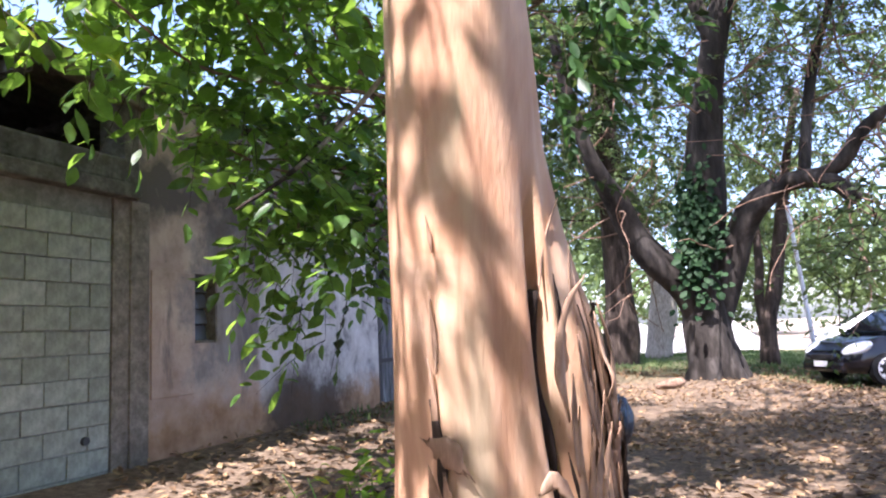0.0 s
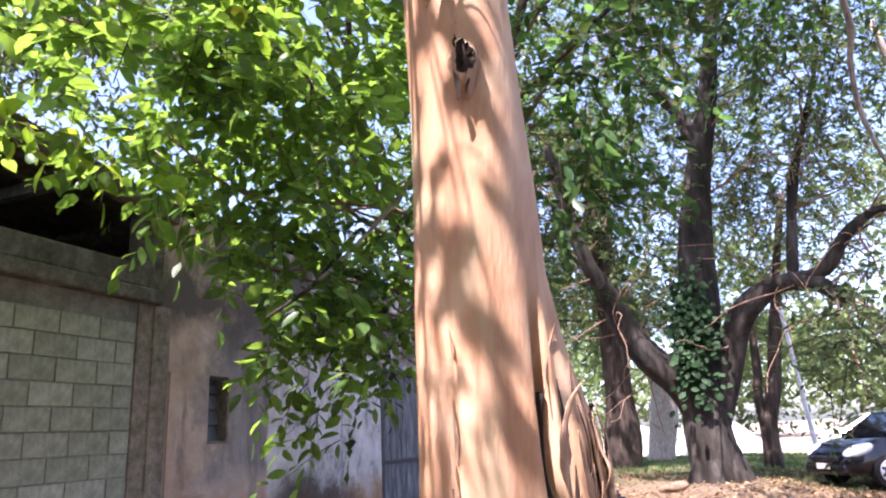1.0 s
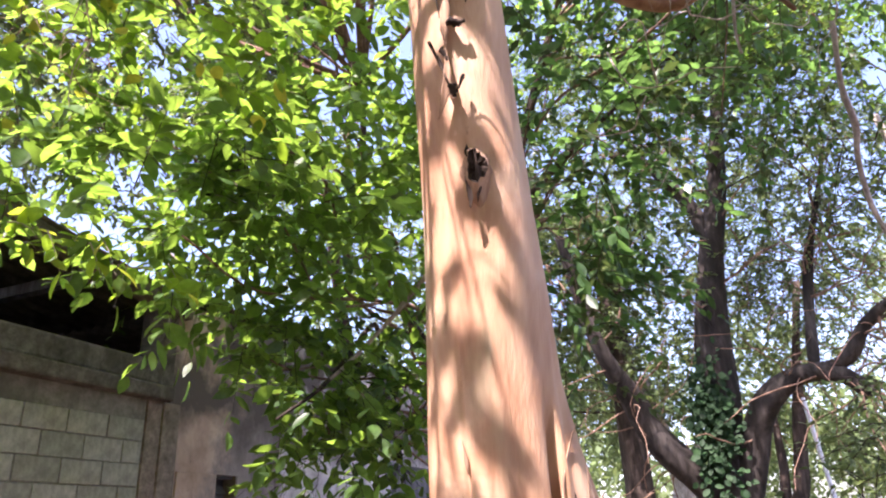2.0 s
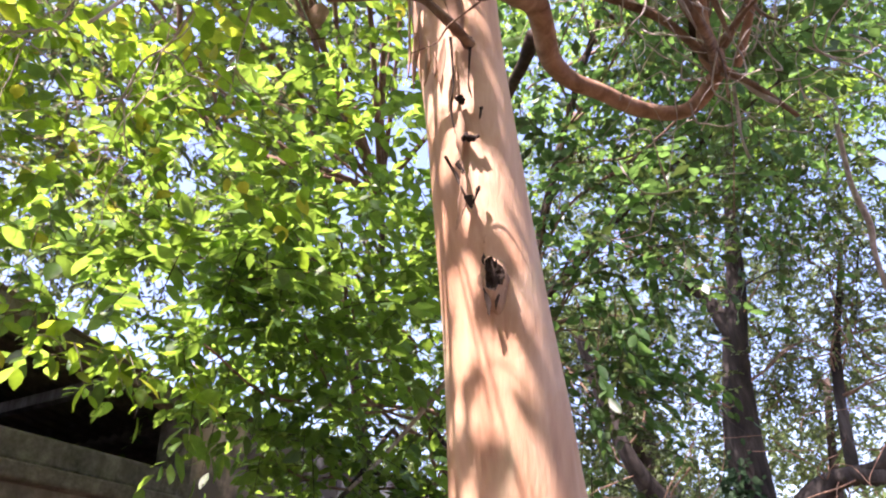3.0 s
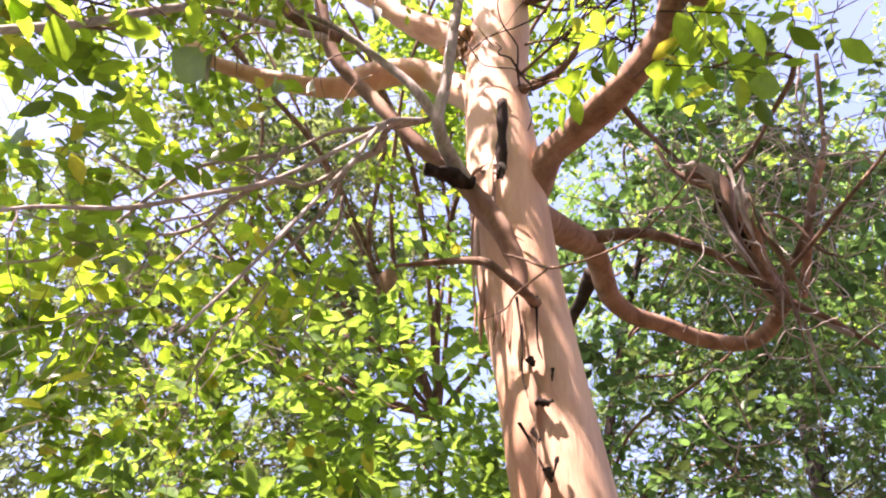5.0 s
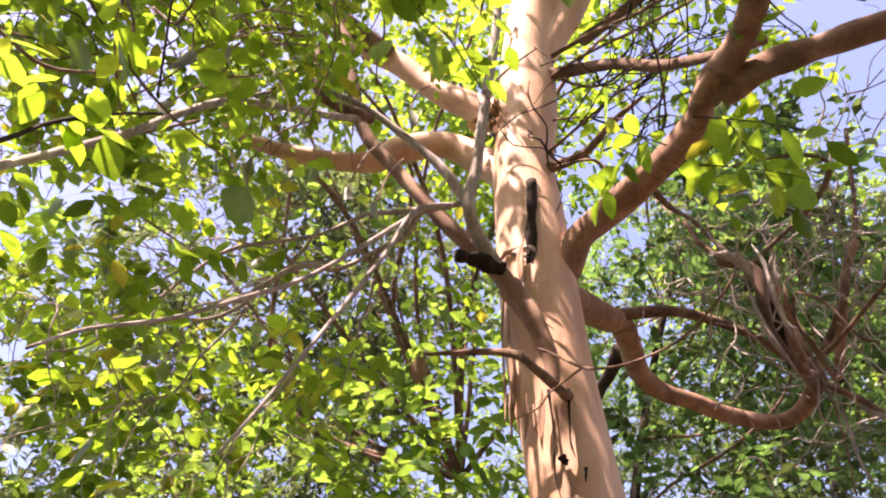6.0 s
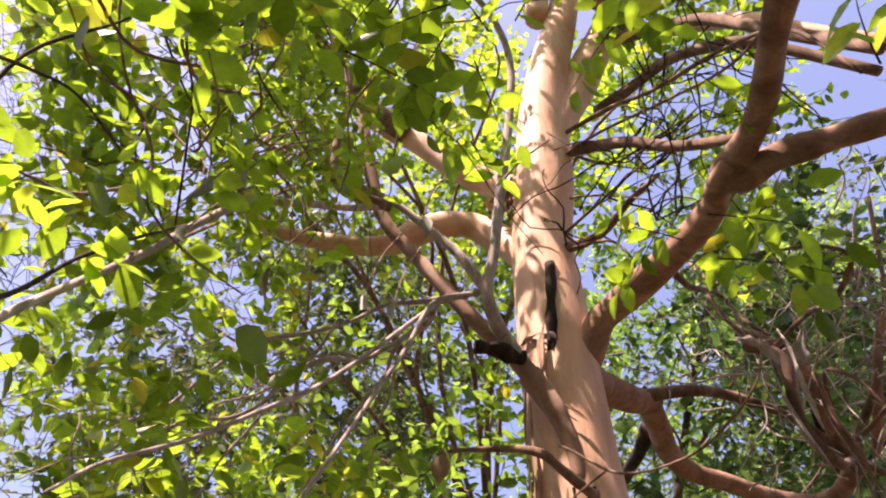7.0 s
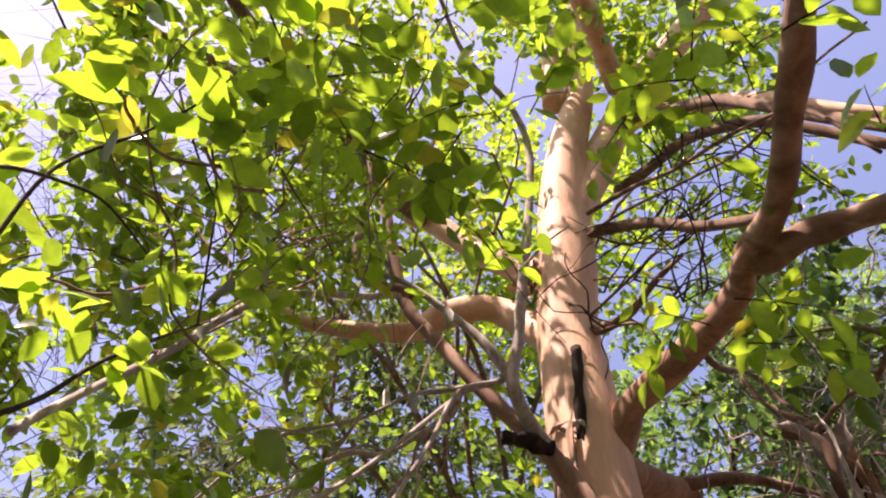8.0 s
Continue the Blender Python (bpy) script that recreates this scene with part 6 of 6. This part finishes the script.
far_tree((-3.23, 22.3, 0.1), [("trunk", [(-3.23, 22.3, 0.0), (-3.21, 22.27, 1.41), (-3.17, 22.28, 3.15), (-3.21, 22.27, 4.95), (-3.25, 22.27, 7.2), (-3.17, 22.28, 10.76)], 0.52, 0.3, BARK_DARK)],
         T3_BALLS, 45, "dark straight tree behind the forked one", 0.17, 20, k=62)
far_tree((-2.61, 26.9, 0.1), [("trunk", [(-2.61, 26.9, 0.0), (-2.41, 26.9, 1.4), (-2.3, 26.91, 2.62), (-2.53, 26.89, 3.46), (-2.76, 26.86, 4.32), (-3.2, 26.8, 6.5)], 0.5, 0.25, BARK_GREY),
                              ("limb", [(-2.35, 26.9, 2.2), (-1.9, 26.9, 3.0), (-1.6, 26.9, 4.2)], 0.22, 0.1, BARK_GREY)], [(-3, 26.5, 8, 3.0), (-1, 27, 7, 2.2)], 49, "pale leaning tree on grass", 0.16, 18, k=45)
far_tree((-8.0, 14.2, 0.2), [("trunk", [(-8.0, 14.2, 0.0), (-8.0, 14.0, 3.0), (-7.6, 12.5, 6.5), (-6.8, 10.0, 9.5)], 0.25, 0.06, BARK_DARK)], LEFT_BALLS, 57, "tall leafy tree rising behind the building", 0.17, 18, k=64, gap=-0.8)
SIDE = (3.6, 10.8, 0.0)
far_tree(SIDE, [("trunk", [(3.6, 10.8, 0.0), (3.55, 10.8, 1.5), (3.2, 10.4, 3.2), (2.6, 9.6, 4.6), (2.2, 9.0, 6.0)], 0.12, 0.04, BARK_GREY),
                ("limb", [(3.3, 10.5, 2.6), (2.5, 10.1, 2.8), (1.7, 9.9, 2.3)], 0.04, 0.01, BARK_GREY)], SIDE_BALLS, 53, "light green leafy tree leaning over the open ground", 0.13, k=60)


def far_woods():
    """The line of trees beyond the road: many clumps of leaves."""
    rng = np.random.default_rng(61)
    a = np.radians(rng.uniform(35, 175, 260))
    d = rng.uniform(48, 80, 260)
    balls = [(dd * math.cos(t), dd * math.sin(t), z, r, r, r * 0.8, int(26 * r)) for dd, t, z, r in zip(d, a, rng.uniform(2, 15, 260), rng.uniform(2.5, 5.5, 260)) if z < 7 or not 78 < math.degrees(t) < 84]
    p, w = in_balls(balls, 62, -1.2, 0.15)
    n = len(p)
    k = 5
    q = (p[:, None] + rng.normal(size=(n, k, 3)) * 0.5).reshape(-1, 3)
    v, f = leaf_arrays(q, rng.normal(size=(n * k, 3)), rng.normal(size=(n * k, 3)) + (0, 0, 0.8), rng.uniform(0.45, 0.9, n * k), FAR_LEAF, rng)
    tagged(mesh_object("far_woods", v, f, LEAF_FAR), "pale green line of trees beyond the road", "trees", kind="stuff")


far_woods()


def skylight_screen():
    """Unseen trees added to hold back skylight on the sides turned away from the building."""
    rng = np.random.default_rng(71)
    for k in range(9):
        a = radians(105 + 12 * k + rng.uniform(-4, 4))
        d = rng.uniform(7.0, 9.0)
        x, y = d * math.sin(a), d * math.cos(a)
        h = rng.uniform(7.5, 9.5)
        balls = [(x + rng.normal() * 0.8, y + rng.normal() * 0.8, z, r) for z, r in ((h * 0.22, 1.6), (h * 0.45, 2.3), (h * 0.7, 2.5), (h * 0.9, 1.9))]
        far_tree((x, y, 0.0), [("trunk", [(x, y, -0.1), (x + 0.1, y, h * 0.4), (x - 0.1, y + 0.1, h * 0.9)], 0.2, 0.06, BARK_DARK)], balls, 300 + 10 * k, "unseen leafy tree added to hold back skylight", 0.36, k=22, gap=-1.5)


skylight_screen()


# ---- seedling behind the trunk ----
def seedling(place, seed, size):
    ob = new("seedling")
    ob.location = place
    tagged(ob, "bright green leafy seedling growing from the leaf litter", "plant", "seedlings")
    rng = np.random.default_rng(seed)
    for k in range(5):
        x, y = rng.normal(size=2) * 0.12
        limb("stem", np.array([(x, y, -0.02), (x * 1.3, y * 1.3, size * 0.5), (x * 1.8, y * 1.6, size)]), 0.006, 0.003, LEAF_MID, ob, 6)
    n = 90
    p = np.stack([rng.normal(0, 0.2, n), rng.normal(0, 0.2, n), size * rng.uniform(0.25, 1.1, n)], 1)
    v, f = leaf_arrays(p, unit(p * (1, 1, 0)) + rng.normal(size=(n, 3)) * 0.4, np.array((0, 0, 1.0)) + rng.normal(size=(n, 3)) * 0.35, rng.uniform(0.07, 0.13, n), NEAR_LEAF, rng)
    tagged(mesh_object("leaves", v, f, LEAF_NEAR, ob), kind="stuff")


for n, (x, y, s) in enumerate(((-2.05, 4.6, 0.72), (-1.75, 4.7, 0.55), (-2.35, 4.6, 0.5))):
    seedling((x, y, float(ground_height(x, y))), 90 + n, s)


# ---- bag on a post, debris, leaning pole ----
def bag_on_post():
    ob = new("post")
    ob.location = (-1.04, 6.43, 0)
    tagged(ob, "short white wooden post stuck in the soil", "post")
    part("shaft", boxed((-0.035, -0.03, -0.1), (0.035, 0.03, 0.62), 0.008), PALE_METAL, ob)
    bag = bmesh.new()
    bmesh.ops.create_icosphere(bag, subdivisions=4, radius=1)
    for vert in bag.verts:
        q = vert.co.copy()
        f = 1 + 0.18 * noise.noise(q * 2.2) + 0.1 * noise.noise(q * 5.5) + 0.05 * noise.noise(q * 12)
        top = max(0.0, q.z - 0.5)
        vert.co = Vector((q.x * 0.1 * f * (1 - 0.55 * top), q.y * 0.12 * f * (1 - 0.55 * top), q.z * 0.2 * f))
    plastic = Mat("bin_bag", 0.28, 0.5)
    plastic.colour(plastic.ramp(plastic.noise(6, 3), [(0.4, (0.008, 0.012, 0.02)), (0.65, (0.03, 0.06, 0.1))])).bump(plastic.noise(14, 4), 0.7, 0.03)
    thing = part("plastic_bag", bag, plastic.m, None, smooth=True)
    thing.location = (-0.98, 6.36, 0.62)
    tagged(thing, "crumpled dark blue plastic bag tied to the white post", "bag")


bag_on_post()
chunk = bmesh.new()
bmesh.ops.create_icosphere(chunk, subdivisions=3, radius=1)
for vert in chunk.verts:
    f = 1 + 0.3 * noise.noise(vert.co * 1.8)
    vert.co = Vector((vert.co.x * 0.3 * f, vert.co.y * 0.12 * f, vert.co.z * 0.1 * f))
piece = part("branch_piece", chunk, BARK_LIMB, None, smooth=True)
piece.location, piece.rotation_euler = (-1.26, 14.95, 0.2), (0, radians(-8), radians(20))
tagged(piece, "pale chunk of cut branch lying on the ground", "log")
pole = new("pole")
pole.location = (1.78, 19.9, 0.0)
tagged(pole, "thin pale leaning pole beside the parked car", "pole")
limb("shaft", np.array([(0.05, 0, -0.1), (-0.08, 0, 1.3), (-0.3, 0, 4.2)]), 0.06, 0.05, PALE_METAL, pole, 12, 0)


def sand_heap(place, size, seed, label, name="sand_heap"):
    n = 40
    u, r = np.meshgrid(np.linspace(0, 2 * np.pi, n, endpoint=False), np.linspace(0, 1, 14), indexing="ij")
    k = 1 + 0.2 * np.sin(3 * u + seed) + 0.1 * np.sin(7 * u)
    z = size[2] * (1 - r**1.4) * (1 + 0.15 * np.sin(5 * u + 6 * r)) - 0.05
    v = np.stack([r * np.cos(u) * size[0] * k, r * np.sin(u) * size[1] * k, z], -1).reshape(-1, 3)
    i, j = np.meshgrid(np.arange(n), np.arange(13), indexing="ij")
    a, b = (i * 14 + j).ravel(), (((i + 1) % n) * 14 + j).ravel()
    m = Mat("sand_heap", 0.95, 0.1)
    m.colour(m.ramp(m.noise(2, 6), [(0.3, (0.2, 0.195, 0.19)), (0.7, (0.36, 0.35, 0.335))])).bump(m.noise(9, 6), 0.8, 0.1)
    ob = mesh_object(name, v, np.stack([a, b, b + 1, a + 1], 1), m.m, None, True)
    ob.location = place
    tagged(ob, label, "heap", "heaps by the road")


sand_heap((-4.3, 35.5, 0), (2.0, 1.5, 1.3), 1, "pale grey heap of sand beside the road")
sand_heap((-1.0, 36.5, 0), (2.6, 1.8, 1.6), 2, "wide pale heap of gravel beside the road", "gravel_mound")


# ---- parked cars ----
GLASS = Mat("car_glass", 0.05, 0.6).colour((0.015, 0.018, 0.02)).m
RUBBER = Mat("rubber", 0.8, 0.2).colour((0.015, 0.015, 0.015)).m
RIM = Mat("rim", 0.35, 0.5).colour((0.6, 0.61, 0.63)).m
LAMP = Mat("lamp_glass", 0.08, 0.6).colour((0.6, 0.63, 0.66)).m


def loft(sections, closed=True):
    """A skin through equal rings of points."""
    bm = bmesh.new()
    rings = [[bm.verts.new(p) for p in s] for s in sections]
    for a, b in zip(rings, rings[1:]):
        for i in range(len(a)):
            bm.faces.new((a[i], a[(i + 1) % len(a)], b[(i + 1) % len(a)], b[i]))
    bm.faces.new(rings[0][::-1])
    bm.faces.new(rings[-1])
    bmesh.ops.recalc_face_normals(bm, faces=bm.faces)
    return bm


def car_ring(x, width, low, belt, top, tuck):
    """A cross ring of the body: sill, flank, shoulder and roof."""
    h = width / 2
    half = [(h * 0.86, low), (h * 0.98, low + 0.12), (h, (low + belt) / 2), (h * 0.97, belt), (h * (0.97 - tuck), belt + (top - belt) * 0.85), (h * (0.8 - tuck), top)]
    return [(x, y, z) for y, z in half] + [(x, -y, z) for y, z in half[::-1]]


def build_car(place, heading, colour, label):
    car = new("car")
    car.location, car.rotation_euler = place, (0, 0, radians(heading))
    tagged(car, label, "car", "parked cars")
    paint = Mat("car_paint", 0.1, 0.4).colour(colour)
    paint.b.inputs["Coat Weight"].default_value = 0.1
    body = [(-1.95, 1.3, 0.4, 0.6, 0.7, 0.0), (-1.85, 1.56, 0.28, 0.85, 0.95, 0.02), (-1.3, 1.68, 0.2, 0.92, 0.97, 0.02), (0.0, 1.7, 0.2, 0.92, 0.96, 0.02), (0.75, 1.7, 0.2, 0.9, 0.97, 0.04),
            (1.2, 1.68, 0.2, 0.84, 0.93, 0.06), (1.6, 1.62, 0.22, 0.74, 0.84, 0.08), (1.88, 1.46, 0.24, 0.6, 0.7, 0.1), (2.0, 1.2, 0.3, 0.5, 0.58, 0.1)]
    part("body", loft([car_ring(*s) for s in body]), paint.m, car, "", True)
    cabin = [(-1.8, 1.4, 0.9, 0.95, 1.0, 0.05), (-1.55, 1.5, 0.9, 1.2, 1.36, 0.12), (-0.9, 1.54, 0.9, 1.25, 1.48, 0.14), (-0.1, 1.54, 0.9, 1.25, 1.5, 0.14), (0.3, 1.52, 0.9, 1.2, 1.42, 0.14), (1.05, 1.4, 0.9, 0.93, 0.98, 0.05)]
    part("cabin", loft([car_ring(*s) for s in cabin]), paint.m, car, "", True)
    for y in (1, -1):
        for x0, x1, x2, x3 in ((-1.4, -0.55, -1.15, -0.5), (-0.45, 0.75, -0.4, 0.2)):
            bm = bmesh.new()
            pts = [(x0, 0.755 * y, 0.97), (x1, 0.755 * y, 0.97), (x3, 0.64 * y, 1.38), (x2, 0.64 * y, 1.38)]
            outer = [bm.verts.new(p) for p in pts]
            inner = [bm.verts.new((p[0], p[1] - 0.03 * y, p[2])) for p in pts]
            bm.faces.new(outer)
            bm.faces.new(inner[::-1])
            for i in range(4):
                bm.faces.new((outer[i], inner[i], inner[(i + 1) % 4], outer[(i + 1) % 4]))
            bmesh.ops.recalc_face_normals(bm, faces=bm.faces)
            part("side_window", bm, GLASS, car, "dark glass")
        part("door_mirror", boxed((0.62, 0.78 * y - 0.02, 0.93), (0.74, 0.93 * y if y > 0 else 0.93 * y, 1.07), 0.02) if y > 0 else boxed((0.62, -0.95, 0.93), (0.74, -0.78, 1.07), 0.02), paint.m, car)
        lampm = bmesh.new()
        bmesh.ops.create_icosphere(lampm, subdivisions=3, radius=1, matrix=pose(1.68, 0.62 * y, 0.7, 0, 20, -25 * y) @ Matrix.Diagonal((0.3, 0.2, 0.125, 1)))
        part("headlight", lampm, LAMP, car, "clear headlight", True)
    screen = bmesh.new()
    pts = [(1.09, 0.6, 0.96), (1.09, -0.6, 0.96), (0.36, -0.55, 1.42), (0.36, 0.55, 1.42)]
    outer = [screen.verts.new(p) for p in pts]
    inner = [screen.verts.new((p[0] - 0.03, p[1], p[2] - 0.03)) for p in pts]
    screen.faces.new(outer)
    screen.faces.new(inner[::-1])
    for i in range(4):
        screen.faces.new((outer[i], inner[i], inner[(i + 1) % 4], outer[(i + 1) % 4]))
    bmesh.ops.recalc_face_normals(screen, faces=screen.faces)
    part("windscreen", screen, GLASS, car, "dark glass")
    part("bumper", boxed((1.86, -0.62, 0.26), (2.04, 0.62, 0.46), 0.05), paint.m, car)
    part("grille", boxed((1.9, -0.35, 0.5), (2.015, 0.35, 0.6), 0.02), RUBBER, car)
    part("number_plate", boxed((2.03, -0.2, 0.36), (2.052, 0.2, 0.47), 0.004), PALE_METAL, car, "pale plate with plain bars")
    for x in (1.25, -1.2):
        for y in (0.76, -0.76):
            wheel = new("wheel")
            wheel.parent, wheel.location = car, (x, y, 0.31)
            bm = bmesh.new()
            v, f = tube(np.array([(0, -0.085, 0, 0.27), (0, -0.08, 0, 0.305), (0, 0.08, 0, 0.305), (0, 0.085, 0, 0.27)], float), 28, 0, 0)
            mesh_object("tyre", v, f, RUBBER, wheel, False, "black tyre")
            o = 0.09 if y > 0 else -0.09
            bmesh.ops.create_cone(bm, cap_ends=True, segments=28, radius1=0.21, radius2=0.2, depth=0.012, matrix=pose(0, o, 0, 90, 0, 0))
            part("rim_dish", bm, DARK_PAINT, wheel)
            for s in range(8):
                a = radians(45 * s)
                spoke = boxed((0.02, -0.01, -0.036), (0.205, 0.01, 0.036), 0.006)
                ob = part("spoke", spoke, RIM, wheel, "silver wheel spoke")
                ob.location, ob.rotation_euler = (0, o * 1.25, 0), (0, a, 0)
            v, f = tube(np.array([(0.2 * math.cos(q), o * 1.1, 0.2 * math.sin(q), 0.014) for q in np.linspace(0, 2 * np.pi, 29)]), 6, 0, 0, False)
            mesh_object("rim", v, f, RIM, wheel, True, "silver rim")
    return car


HEAD = 208.0
fx, fy = math.cos(radians(HEAD)), math.sin(radians(HEAD))
build_car((2.57 - 1.25 * fx + 0.76 * fy, 16.26 - 1.25 * fy - 0.76 * fx, 0.02), HEAD, (0.004, 0.004, 0.006), "black hatchback with silver wheels parked on soil")
build_car((5.2, 34.5, 0.0), 185.0, (0.75, 0.75, 0.76), "white car parked by the far road")

# ---- blocks of the wall ----
BLOCKS = {}


def block_mesh(length, height):
    key = (round(length, 3), height)
    if key not in BLOCKS:
        me = bpy.data.meshes.new("block")
        bm = boxed((-0.03, 0, 0), (0, length, height), 0.0)
        bmesh.ops.bevel(bm, geom=[e for e in bm.edges if all(v.co.x > -0.01 for v in e.verts)], offset=0.004, segments=1, affect="EDGES")
        bm.to_mesh(me)
        bm.free()
        me.materials.append(BLOCK)
        BLOCKS[key] = me
    return BLOCKS[key]


wob = np.random.default_rng(3)
for row in range(12):
    z = 0.165 + 0.1975 * row
    y = 5.005
    first = 0.205 if row % 2 == 0 else 0.395
    left = True
    while y > 1.8:
        length = first if left else 0.395
        left = False
        ob = new("block", block_mesh(length, 0.186))
        ob.parent = front
        ob.location = (WALL_X + wob.uniform(-0.006, 0.005), y - length, z + wob.uniform(-0.003, 0.003))
        y -= length + 0.012
